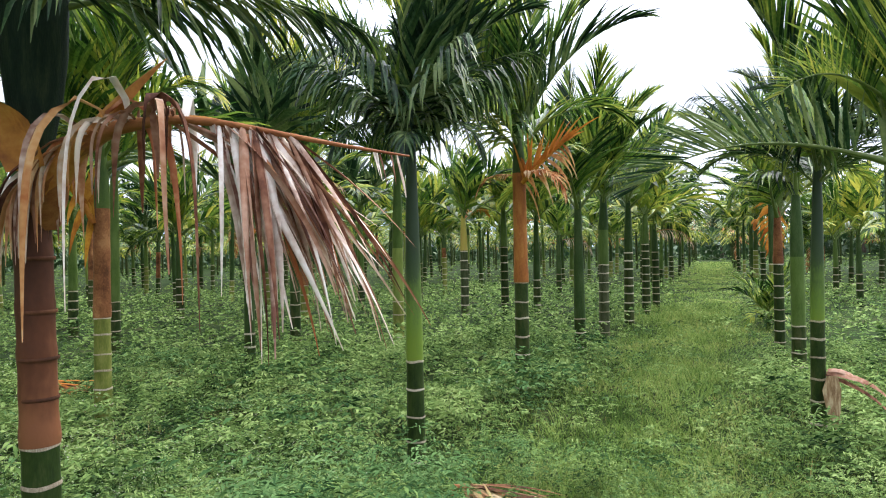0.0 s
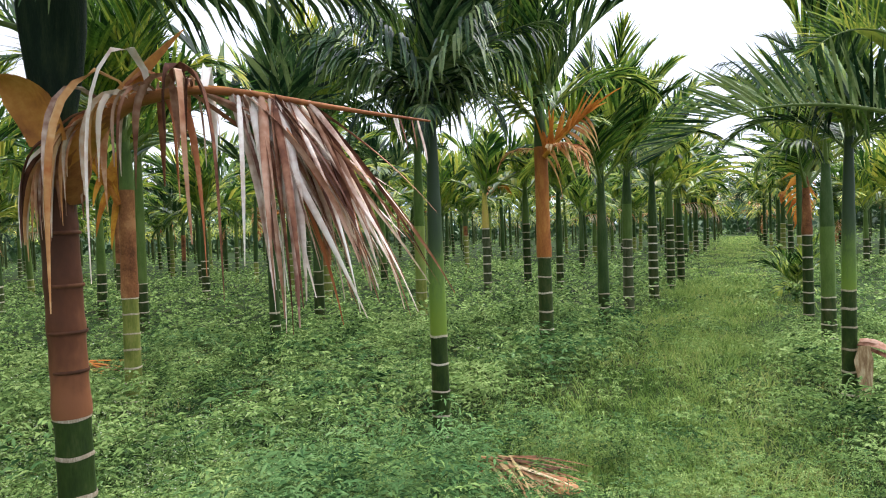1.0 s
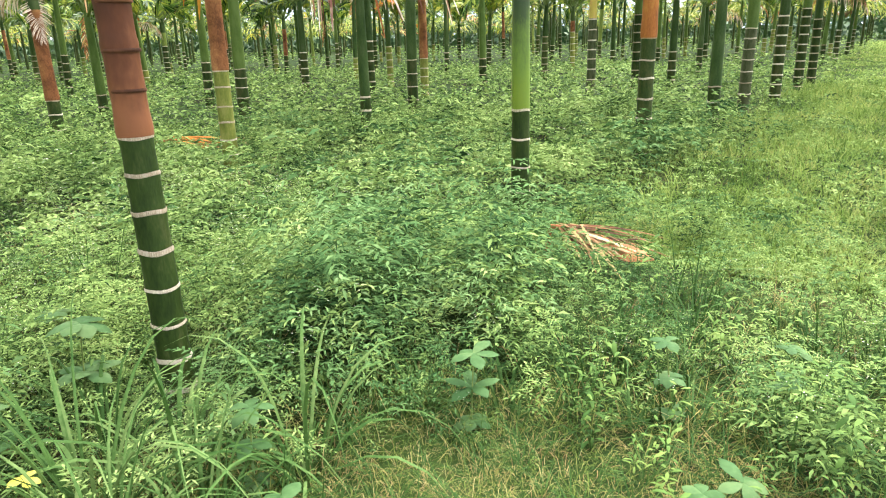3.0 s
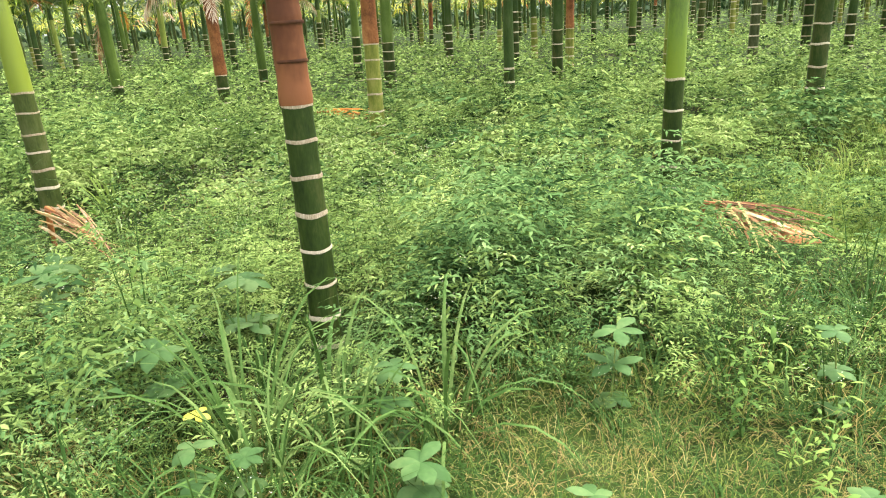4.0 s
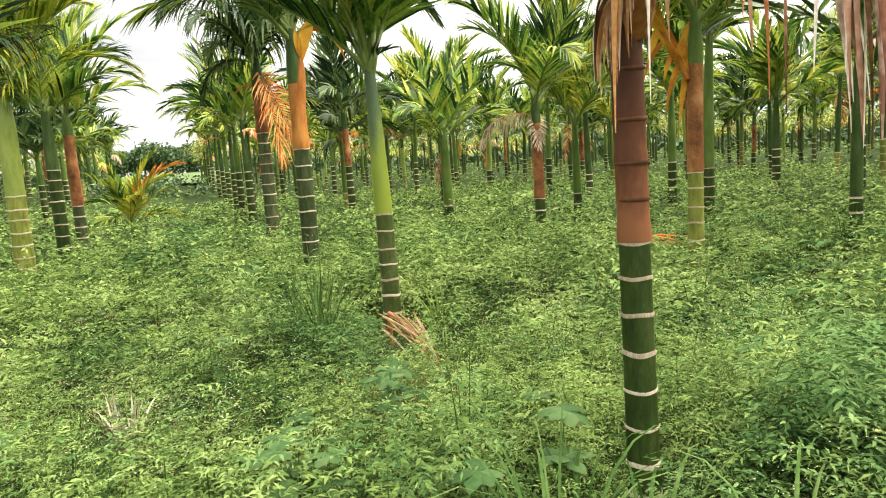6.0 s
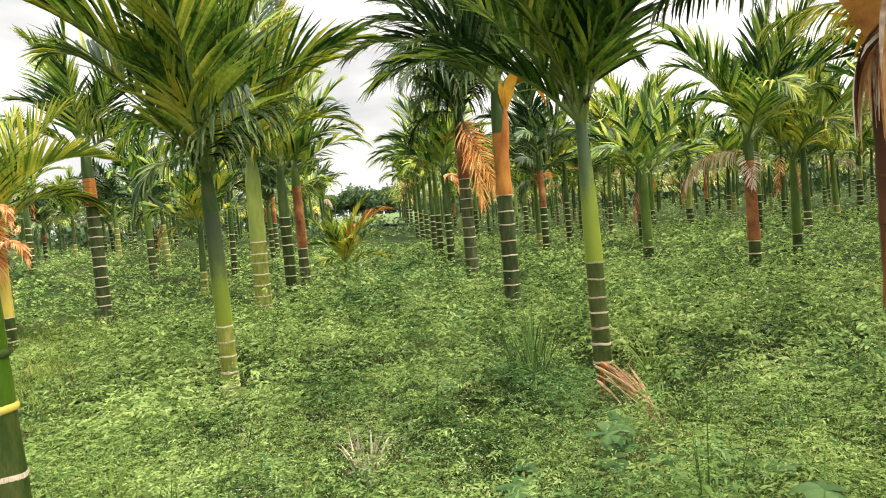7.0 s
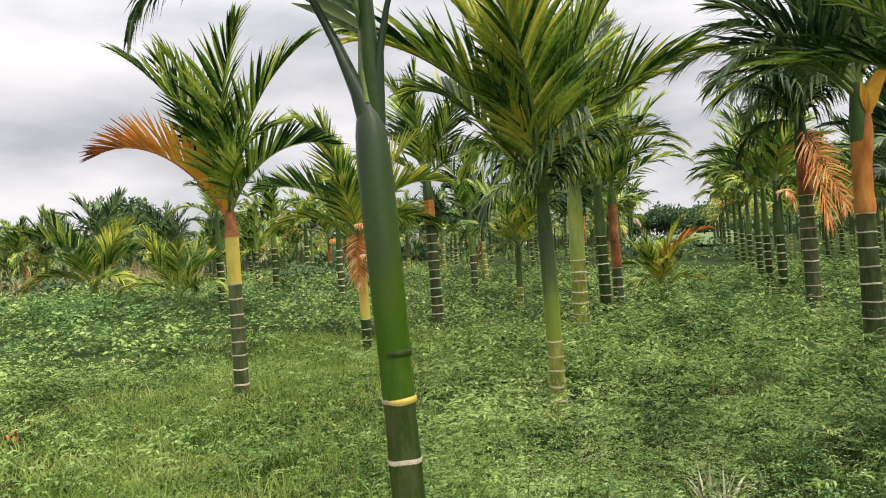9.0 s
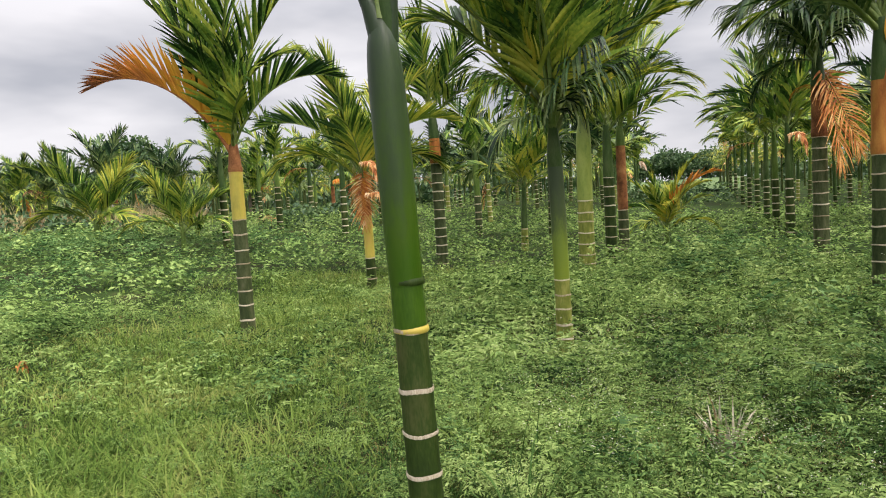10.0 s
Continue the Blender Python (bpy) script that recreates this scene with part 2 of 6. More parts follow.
    "sheath_node_shade": ramp_mat("sheath_node_shade", [(0.05, 0.022, 0.013), (0.10, 0.041, 0.021), (0.17, 0.074, 0.034)], 6, rough=0.6, bump=0.2, gloss=0.1),
    "orange": ramp_mat("sheath_orange", [(0.20, 0.065, 0.017), (0.32, 0.115, 0.027), (0.43, 0.19, 0.045)], 4, UP, 0.55, 0.25, 45, by_object=0.15, gloss=0.15),
    "yellow": ramp_mat("sheath_yellow", [(0.30, 0.26, 0.05), (0.42, 0.34, 0.06), (0.44, 0.28, 0.08)], 4, UP, 0.5, 0.2, 45),
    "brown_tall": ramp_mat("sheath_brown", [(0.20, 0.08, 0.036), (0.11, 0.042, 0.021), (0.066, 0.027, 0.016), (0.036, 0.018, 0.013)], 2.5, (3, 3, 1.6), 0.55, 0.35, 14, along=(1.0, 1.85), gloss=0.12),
    "lime_dark": ramp_mat("stem_lime_to_dark", [(0.144, 0.213, 0.022), (0.117, 0.19, 0.0275), (0.045, 0.076, 0.0242), (0.0306, 0.0532, 0.0242)], 4, UP, 0.45, 0.15, 45, along=(0.8, 1.7), gloss=0.3),
    "lime_grey": ramp_mat("stem_green_to_grey", [(0.024, 0.066, 0.003), (0.036, 0.074, 0.006), (0.030, 0.054, 0.016), (0.024, 0.041, 0.019)], 5, UP, 0.36, 0.25, 30, along=(0.85, 1.95), gloss=0.22),
    "stem_deep": ramp_mat("stem_deep_green", [(0.02, 0.055, 0.004), (0.035, 0.08, 0.006), (0.055, 0.09, 0.012)], 5, UP, 0.4, 0.2, 40, gloss=0.2),
    "lime_soft": ramp_mat("stem_lime_to_green", [(0.18, 0.236, 0.0275), (0.171, 0.228, 0.033), (0.072, 0.114, 0.044), (0.045, 0.076, 0.0385)], 4, UP, 0.45, 0.15, 45, along=(1.0, 2.0), gloss=0.3),
    "scar": ramp_mat("leaf_scar_pale", [(0.26, 0.20, 0.13), (0.42, 0.35, 0.26), (0.56, 0.49, 0.38)], 14, rough=0.85, bump=0.4, fine=60, by_object=0.35),
    "bush": ramp_mat("bush_leaf", [(0.018, 0.05, 0.018), (0.04, 0.085, 0.028), (0.075, 0.125, 0.04)], 0.8, rough=0.6, bump=0, by_island=0.4, glow_through=0.15),
    "bark": ramp_mat("tree_bark", [(0.07, 0.055, 0.04), (0.16, 0.13, 0.10)], 8, UP, 0.9, 0.6),
    "reed": ramp_mat("dry_reed", [(0.16, 0.12, 0.06), (0.27, 0.22, 0.11), (0.24, 0.25, 0.09)], 0.6, rough=0.8, bump=0, by_island=0.4),
    "sheath_torn": ramp_mat("sheath_torn", [(0.28, 0.10, 0.028), (0.47, 0.19, 0.04), (0.60, 0.29, 0.07)], 9, (1, 1, 1), 0.5, 0.4, 60, glow_through=0.2, gloss=0.25),
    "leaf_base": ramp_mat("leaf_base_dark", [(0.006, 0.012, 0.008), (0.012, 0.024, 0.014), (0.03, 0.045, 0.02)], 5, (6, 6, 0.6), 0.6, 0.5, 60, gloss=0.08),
    "litter": ramp_mat("red_brown_litter", [(0.05, 0.024, 0.013), (0.13, 0.058, 0.027), (0.22, 0.115, 0.05), (0.34, 0.24, 0.125)], 4, rough=0.8, bump=0.3, fine=30, by_object=0.5, gloss=0.1),
    "tan": ramp_mat("tan_dry_leaf", [(0.13, 0.075, 0.036), (0.28, 0.185, 0.095), (0.46, 0.36, 0.21)], 10, (4, 4, 1), 0.8, 0.3, 50, by_object=0.5, gloss=0.1),
    "pale": ramp_mat("pale_dry_leaf", [(0.24, 0.20, 0.13), (0.38, 0.34, 0.24), (0.50, 0.46, 0.36)], 12, rough=0.85, bump=0.2),
    # distance haze is put into the pale blue base colour of the hills
    "hill": ramp_mat("hill_haze_blue", [(0.34, 0.43, 0.54), (0.40, 0.49, 0.60)], 0.004, rough=1.0, bump=0, fine=0.03, gloss=0.0),
    "field": ramp_mat("crop_field", [(0.06, 0.10, 0.035), (0.10, 0.14, 0.055)], 0.2, rough=0.95, bump=0.2, fine=3, gloss=0.1),
}


# ---- mesh helpers ----
def mesh_of(name, verts, faces, mats, index=None, smooth=False):
    """A mesh from an array of points and an array (or list) of faces."""
    me = bpy.data.meshes.new(name)
    verts = np.asarray(verts, dtype=np.float32).reshape(-1, 3)
    if isinstance(faces, np.ndarray):
        n, k = faces.shape
        me.vertices.add(len(verts))
        me.vertices.foreach_set("co", verts.ravel())
        me.loops.add(n * k)
        me.loops.foreach_set("vertex_index", faces.astype(np.int32).ravel())
        me.polygons.add(n)
        me.polygons.foreach_set("loop_start", np.arange(0, n * k, k, dtype=np.int32))
        me.update(calc_edges=True)
    else:
        me.from_pydata(verts.tolist(), [], faces)
    for m in (mats if isinstance(mats, (list, tuple)) else [mats]):
        me.materials.append(m)
    if index is not None:
        me.polygons.foreach_set("material_index", np.asarray(index, dtype=np.int32))
    if smooth:
        me.polygons.foreach_set("use_smooth", np.ones(len(me.polygons), dtype=bool))
    me.update()
    return me


def part_of(name, me, parent, label="", m=None):
    """Links a mesh as one object under a thing or a part."""
    ob = new(name, me)
    ob.parent = parent
    if m is not None:
        ob.matrix_basis = m
    if label:
        ob["label"] = label
    return ob


def thing(name, m, label, category, group="", kind=""):
    ob = new(name)
    ob.empty_display_size = 0.1
    ob.matrix_basis = m
    return tagged(ob, label, category, group, kind)


def smoothstep(a, b, x):
    t = np.clip((x - a) / (b - a), 0, 1)
    return t * t * (3 - 2 * t)


def ground_z(x, y):
    """Height of the ground: nearly flat, a low bank to the south-west, small swells."""
    x, y = np.asarray(x, dtype=float), np.asarray(y, dtype=float)
    bank = 0.75 * smoothstep(8.5, 19, -0.62 * x - 0.78 * y) * (1 - 0.6 * smoothstep(40, 90, np.hypot(x, y)))
    rise = 1.6 * smoothstep(45, 140, -0.97 * x + 0.24 * y)
    swell = 0.03 * np.sin(1.3 * x + 0.7 * y) + 0.025 * np.sin(2.1 * y - 0.9 * x + 1.0)
    return bank + rise + swell * (1 - smoothstep(20, 60, np.hypot(x, y)))


def tube(points, radii, sides):
    """Points and quads of a tube along a line of points."""
    points, radii = np.asarray(points, float), np.asarray(radii, float)
    tang = np.gradient(points, axis=0)
    tang /= np.linalg.norm(tang, axis=1)[:, None] + 1e-9
    ref = np.where(np.abs(tang[:, 2:3]) > 0.9, np.array([[1.0, 0, 0]]), np.array([[0, 0, 1.0]]))
    a = np.cross(tang, ref)
    a /= np.linalg.norm(a, axis=1)[:, None] + 1e-9
    b = np.cross(tang, a)
    ang = np.linspace(0, 2 * np.pi, sides, endpoint=False)
    v = points[:, None] + radii[:, None, None] * (np.cos(ang)[None, :, None] * a[:, None] + np.sin(ang)[None, :, None] * b[:, None])
    n = len(points)
    i, j = np.meshgrid(np.arange(n - 1), np.arange(sides), indexing="ij")
    k = (j + 1) % sides
    f = np.stack([i * sides + j, i * sides + k, (i + 1) * sides + k, (i + 1) * sides + j], -1).reshape(-1, 4)
    return v.reshape(-1, 3), f


def blades(root, way, across, length, width, droop, segs, fold=0.0, shape="leaf"):
    """Many leaf blades at once: strips that start at root, run along way and bend down. Gives points and quads."""
    n = len(root)
    t = np.linspace(0, 1, segs + 1)
    step = (length / segs)[:, None]
    p, d = root.copy(), way.copy()
    rows = [p.copy()]
    for i in range(segs):
        d = d + np.outer(droop * (t[i + 1] - t[i]) * (0.4 + 1.2 * t[i + 1]), [0, 0, -1.0])
        d /= np.linalg.norm(d, axis=1)[:, None] + 1e-9
        p = p + d * step
        rows.append(p.copy())
    spine = np.stack(rows, 1)
    if shape == "leaf":
        w = np.array([0.55] + [1.0, 0.85, 0.6, 0.4][: segs - 1] + [0.08]) if segs < 6 else np.interp(t, [0, 0.25, 0.6, 1], [0.55, 1, 0.75, 0.05])
    elif shape == "oval":
        w = np.interp(t, [0, 0.3, 0.6, 0.85, 1], [0.12, 0.85, 1.0, 0.55, 0.04])
    else:
        w = np.interp(t, [0, 0.4, 1], [0.8, 1.0, 0.05])
    half = 0.5 * width[:, None, None] * w[None, :, None] * across[:, None, :]
    if fold:
        up = np.cross(across, way)
        lift = fold * width[:, None, None] * w[None, :, None] * up[:, None, :]
        v = np.stack([spine - half + lift, spine, spine + half + lift], 2)
        c = 3
    else:
        v = np.stack([spine - half, spine + half], 2)
        c = 2
    base = (np.arange(n) * (segs + 1) * c)[:, None, None]
    i = np.arange(segs)[None, :, None]
    j = np.arange(c - 1)[None, None, :]
    a = base + i * c + j
    f = np.stack([a, a + 1, a + c + 1, a + c], -1).reshape(-1, 4)
    return v.reshape(-1, 3), f


def unit(v):
    return v / (np.linalg.norm(v, axis=-1, keepdims=True) + 1e-9)


# ---- fronds: the rachis runs out along +x and arches in the xz plane ----
def frond_data(seed, length=1.9, rise=70, bend=45, leaf=0.62, wide=0.036, pairs=46, segs=3, lift=32, droop=0.5, fold=0.24, sides=5, stalk=0.13, ragged=0.1, spread=1.0):
    r = np.random.RandomState(seed)
    n = 16 if sides > 3 else 7
    s = np.linspace(0, 1, n)
    e = np.radians(rise - bend * s ** 1.5)
    yaw = np.radians(r.uniform(-10, 10)) * s
    d = np.stack([np.cos(e) * np.cos(yaw), np.cos(e) * np.sin(yaw), np.sin(e)], 1)
    p = np.vstack([[0, 0, 0], np.cumsum((d[1:] + d[:-1]) / 2 * length / (n - 1), axis=0)])
    rv, rf = tube(p, np.interp(s, [0, 0.06, 0.15, 0.5, 1], [0.036, 0.027, 0.019, 0.010, 0.003]), sides)
    out = []
    for side in (-1, 1):
        u = np.linspace(stalk, 0.995, pairs) + r.uniform(-0.006, 0.006, pairs)
        root = np.stack([np.interp(u, s, p[:, k]) for k in range(3)], 1)
        tang = unit(np.stack([np.interp(u, s, d[:, k]) for k in range(3)], 1))
        y = np.tile([0, 1.0, 0], (pairs, 1)) * side
        up = unit(np.cross(tang, y)) * side
        ang = np.radians(np.interp(u, [0.1, 0.5, 1], [44, 35, 10]) * spread + r.uniform(-7, 7, pairs))
        lf = np.radians(lift + r.uniform(-9, 9, pairs))
        way = unit(tang * np.cos(ang)[:, None] + (y * np.cos(lf)[:, None] + up * np.sin(lf)[:, None]) * np.sin(ang)[:, None])
        across = unit(tang - way * np.sum(tang * way, 1)[:, None])
        ln = leaf * np.interp(u, [0.1, 0.22, 0.5, 0.8, 1], [0.72, 0.95, 1.0, 0.75, 0.42]) * r.uniform(1 - ragged, 1 + ragged, pairs)
        wd = wide * np.interp(u, [0.1, 0.5, 1], [1.2, 1.0, 0.6]) * r.uniform(0.75, 1.2, pairs)
        out.append(blades(root, way, across * side, ln, wd, droop * r.uniform(0.5, 1.5, pairs), segs, fold))
    return (rv, rf), out


def frond_arrays(**kw):
    (rv, rf), sides = frond_data(**kw)
    verts, faces, idx, n = [rv], [rf], [np.ones(len(rf), int)], len(rv)
    for v, f in sides:
        verts.append(v), faces.append(f + n), idx.append(np.zeros(len(f), int))
        n += len(v)
    return np.vstack(verts), np.vstack(faces), np.concatenate(idx)


def frond_mesh(name, mats, **kw):
    v, f, i = frond_arrays(**kw)
    return mesh_of(name, v, f, mats, i, smooth=True)


SHAPES = {  # rise, bend, leaflet droop
    "spear": (87, 10, 0.2), "upright": (79, 30, 0.3), "mid": (66, 55, 0.45), "low": (48, 80, 0.6), "fallen": (18, 95, 1.3),
    "arch": (20, 60, 0.12), "hung": (-74, 12, 0.9), "comb": (62, 80, 0.15), "weep": (58, 62, 2.4), "flat": (20, 44, 1.2), "drape": (40, 62, 1.0),
}
FROND, RACHIS = {}, {}
for colour in ("frond", "frond_dark", "frond_light", "frond_yellow", "frond_orange", "frond_curl", "frond_amber", "frond_dry", "frond_rust", "frond_feather"):
    dead = colour in ("frond_orange", "frond_curl", "frond_amber", "frond_dry", "frond_rust", "frond_feather")
    for shape, (rise, bend, dr) in SHAPES.items():
        if (dead and shape in ("spear", "upright")) or (not dead and shape == "hung"):
            continue
        for far in (0, 1):
            for k in range(1 if dead else 2):
                kw = dict(seed=17 * k + 5 * len(shape) + len(colour), rise=rise, bend=bend + 14 * k, droop=dr * (2.6 if colour == "frond_dry" else 1))
                if far:
                    kw.update(pairs=18, segs=2, fold=0.0, sides=3, wide=0.075)
                if shape == "hung":
                    kw.update(spread=1.9, lift=4)
                if shape in ("arch", "mid"):
                    kw.update(lift=42)
                if shape == "arch" and not far:
                    kw.update(lift=62, wide=0.023, pairs=40, spread=1.6)
                if shape == "comb":
                    kw.update(lift=76, stalk=0.05)
                if shape == "weep" and not far:
                    kw.update(wide=0.046, leaf=0.7, pairs=36, lift=10, ragged=0.25)
                if shape == "flat":
                    kw.update(lift=-15, stalk=0.2)
                if shape == "drape":
                    kw.update(lift=-12, stalk=0.08)
                if colour in ("frond_rust", "frond_feather"):
                    kw.update(leaf=0.5, wide=kw.get("wide", 0.05) * 0.8, ragged=0.3)
                if shape == "hung" and not far:
                    kw.update(pairs=32, wide=0.035, ragged=0.4, droop=0.5, leaf=0.62)
                if colour == "frond_dry":
                    kw.update(wide=0.03 if not far else 0.05, ragged=0.3)
                key, mats = (colour, shape, far, k), [M[colour], M["rachis_dry" if dead else "rachis"]]
                if far:
                    FROND[key] = frond_mesh(colour, mats, **kw)
                else:
                    v, f, i = frond_arrays(**kw)
                    n = f[i == 1].max() + 1
                    FROND[key] = mesh_of(colour, v[n:], f[i == 0] - n, mats[:1], smooth=True)
                    RACHIS[key] = mesh_of("rachis", v[:n], f[i == 1], mats[1:], smooth=True)


# ---- palms ----
def set_frond(name, key, tree, label, m):
    ob = part_of(name, FROND[key], tree, label, m)
    if key in RACHIS:
        part_of("rachis", RACHIS[key], ob)
    return ob


def scar_mesh():
    a = np.linspace(0, 2 * np.pi, 20, endpoint=False)
    prof = [(1.0, -0.009), (1.045, -0.005), (1.05, 0.003), (1.0, 0.008)]
    v = np.array([[r * np.cos(t), r * np.sin(t), z + 0.0025 * np.sin(3 * t)] for r, z in prof for t in a])
    f = [[i * 20 + j, i * 20 + (j + 1) % 20, (i + 1) * 20 + (j + 1) % 20, (i + 1) * 20 + j] for i in range(3) for j in range(20)]
    return mesh_of("leaf_scar", v, np.array(f), M["scar"], smooth=True)


SCAR = scar_mesh()


def stem_line(z, lean, bow):
    z = np.asarray(z, float)
    return np.stack([lean[0] * z + bow[0] * z * z, lean[1] * z + bow[1] * z * z, z], -1)


def palm(x, y, diam, ring_top, gap, bark, stems, fronds, lean=(0, 0), near=1, seed=0, size=1.0, turn=0, label="", n=9, hang=None, colour2=None, sag=0.0, plan=None):
    """One palm. stems: (top height, material) above the scarred trunk, the last one is the crownshaft. fronds: main colour."""
    r = random.Random(seed * 7 + 3)
    bow = (r.uniform(-0.006, 0.006), r.uniform(-0.006, 0.006))
    z0 = float(ground_z(x, y))
    tree = thing("palm_tree", pose(x, y, z0), label or "young areca palm with ringed green trunk in weeds", "palm tree", "plantation palms")
    rad, sides = diam / 2, 20 if near else 8
    # scarred trunk, with a faint swelling at each node
    zs, rs = [-0.12, min(0.0, ring_top - 0.05)], [rad * 1.12, rad * 1.12]
    nodes = list(gap) if isinstance(gap, tuple) else []
    z = ring_top
    while not isinstance(gap, tuple) and z > 0.02:
        nodes.append(z)
        z -= gap * r.uniform(0.85, 1.12)
    for z in sorted(q for q in nodes if q < ring_top + 0.02):
        taper = 1.10 - 0.12 * min(z / max(ring_top, 0.3), 1.0)
        if near:
            zs += [z - 0.045, z - 0.006, z + 0.02]
            rs += [rad * taper * 0.985, rad * taper * 1.02, rad * taper * 0.985]
        else:
            zs += [z - 0.012, z + 0.012]
            rs += [rad * taper * 1.03, rad * taper * 1.03]
    zs.append(ring_top + 0.03), rs.append(rad * 0.98)
    order = np.argsort(zs)
    zs, rs = np.array(zs)[order], np.array(rs)[order]
    v, f = tube(stem_line(zs, lean, bow), rs, sides)
    idx = None
    if not near:
        row = np.arange(len(f)) // sides
        idx = ((row % 2 == 0) & (row >= 2) & (row < 2 + 2 * len(nodes))).astype(int)
    part_of("trunk", mesh_of("trunk", v, f, [M[bark], M["scar"]], idx, smooth=True), tree)
    if near:
        for z in nodes:
            c = stem_line(z, lean, bow)
            k = rad * (1.10 - 0.12 * min(z / max(ring_top, 0.3), 1.0)) * 1.005
            part_of("leaf_scar", SCAR, tree, m=Matrix.LocRotScale(c, Euler((r.uniform(-0.03, 0.03), r.uniform(-0.03, 0.03), r.uniform(0, 6))), (k, k, r.uniform(0.75, 1.25))))
    # stems above
    low, k_low = ring_top + 0.004, 1.0
    for i, (top, mat) in enumerate(stems):
        last = i == len(stems) - 1
        k_top = 0.55 if last else 0.97
        h = np.linspace(0, 1, 13 if near else 5)
        bulge = 1 + (0.10 * np.exp(-((h - 0.06) / 0.10) ** 2) if mat in ("brown", "orange", "brown_tall") else 0)
        if mat == "brown_tall":
            h = np.linspace(0, 1, 41)
            bulge = 1 + 0.09 * np.exp(-((h - 0.03) / 0.05) ** 2)
            wav = 1 + sum(a * np.exp(-((low + h * (top - low) - z) / w) ** 2) for z, a, w in ((1.13, 0.035, 0.022), (1.26, 0.075, 0.022), (1.41, 0.05, 0.03), (1.58, 0.04, 0.03)))
        else:
            wav = 1 + (0.018 * np.sin(h * 19 + seed) if mat in ("brown", "orange") else 0)
        girth = k_low + (k_top - k_low) * h ** 1.6
        if mat == "lime_grey":
            h = np.linspace(0, 1, 25)
            bulge = wav = 1.0
            girth = np.interp(h, [0, 0.3, 0.6, 0.78, 0.9, 0.96, 1.0], [1.0, 1.05, 1.09, 1.06, 0.94, 0.74, 0.5])
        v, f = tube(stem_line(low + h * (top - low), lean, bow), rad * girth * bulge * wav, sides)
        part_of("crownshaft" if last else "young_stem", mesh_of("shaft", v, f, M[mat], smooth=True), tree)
        low, k_low = top - 0.005, k_top
    # crown
    top = stems[-1][0]
    c = stem_line(top, lean, bow)
    plan = plan or ["spear"] + ["upright"] * (n // 2 - 1) + ["mid"] * (n // 3) + ["low"] * max(2, n - n // 2 - n // 3)
    for i, shape in enumerate(plan):
        col = colour2 if colour2 and r.random() < 0.35 else fronds
        k = r.randint(0, 1)
        az = turn + i * 137.5 + r.uniform(-14, 14)
        s = size * r.uniform(0.88, 1.1)
        drop = {"spear": 0.0, "upright": 0.02, "mid": 0.08, "low": 0.16}[shape]
        set_frond("frond", (col, shape, 0 if near else 1, k), tree, "", Matrix.LocRotScale(
            Vector(stem_line(top - drop, lean, bow)), Euler((r.uniform(-0.4, 0.4), radians(r.uniform(-5, 7) + sag), radians(az))), (s, s, s)))
    for az, shape, col, s, drop, *roll in hang or ():
        dead = col in ("frond_orange", "frond_curl", "frond_amber", "frond_dry", "frond_rust", "frond_feather")
        set_frond("dry_frond" if dead else "frond", (col, shape, 0 if near else 1, 0), tree,
                {"frond_dry": "dried brown drooping frond", "frond_rust": "dried rust-brown hanging frond", "frond_feather": "dried orange frond hanging straight down", "frond_orange": "dying orange frond", "frond_curl": "dying amber frond", "frond_amber": "dying frond, amber at its base and brown at its tip"}.get(col, ""),
                Matrix.LocRotScale(Vector(stem_line(top - drop, lean, bow)), Euler((radians(roll[0]) if roll else 0, 0, radians(az))), (s, s, s)))
    return tree


def fan_of_leaflets(tree, line, count, leaf, seed, wide=0.037, flip=1, mats=("frond_orange", "frond_rust")):
    """A short dying frond: leaflets that fan out along a bent midrib, some up, some limp."""
    r = np.random.RandomState(seed)
    u = np.linspace(0, 1, len(line))
    frond = part_of("dry_frond", mesh_of("rachis", *tube(line, np.linspace(0.028, 0.006, len(line)), 7), M["frond_curl"], smooth=True), tree, "dying orange frond with ragged leaflets")
    for i in range(count):
        t = (i + 0.5) / count
        root = np.array([[np.interp(t, u, line[:, k]) for k in range(3)]])
        limp = i % 3 == 1
        a = radians(r.uniform(-65, -5) if limp else 100 - 75 * t + r.uniform(-22, 22))
        way = unit(np.array([[np.cos(a) * flip, r.uniform(-0.5, 0.3), np.sin(a)]]))
        across = unit(np.cross(way, [0, 1.0, 0]) + r.uniform(-0.4, 0.4, (1, 3)))
        v, f = blades(root, way, across, np.array([leaf * r.uniform(0.55, 1.15)]), np.array([wide * r.uniform(0.7, 1.35)]), np.array([1.6 if limp else 0.3]), 5, 0.15)
        part_of("leaflet", mesh_of("leaflet", v, f, M[mats[1] if limp else mats[0]], smooth=True), frond)


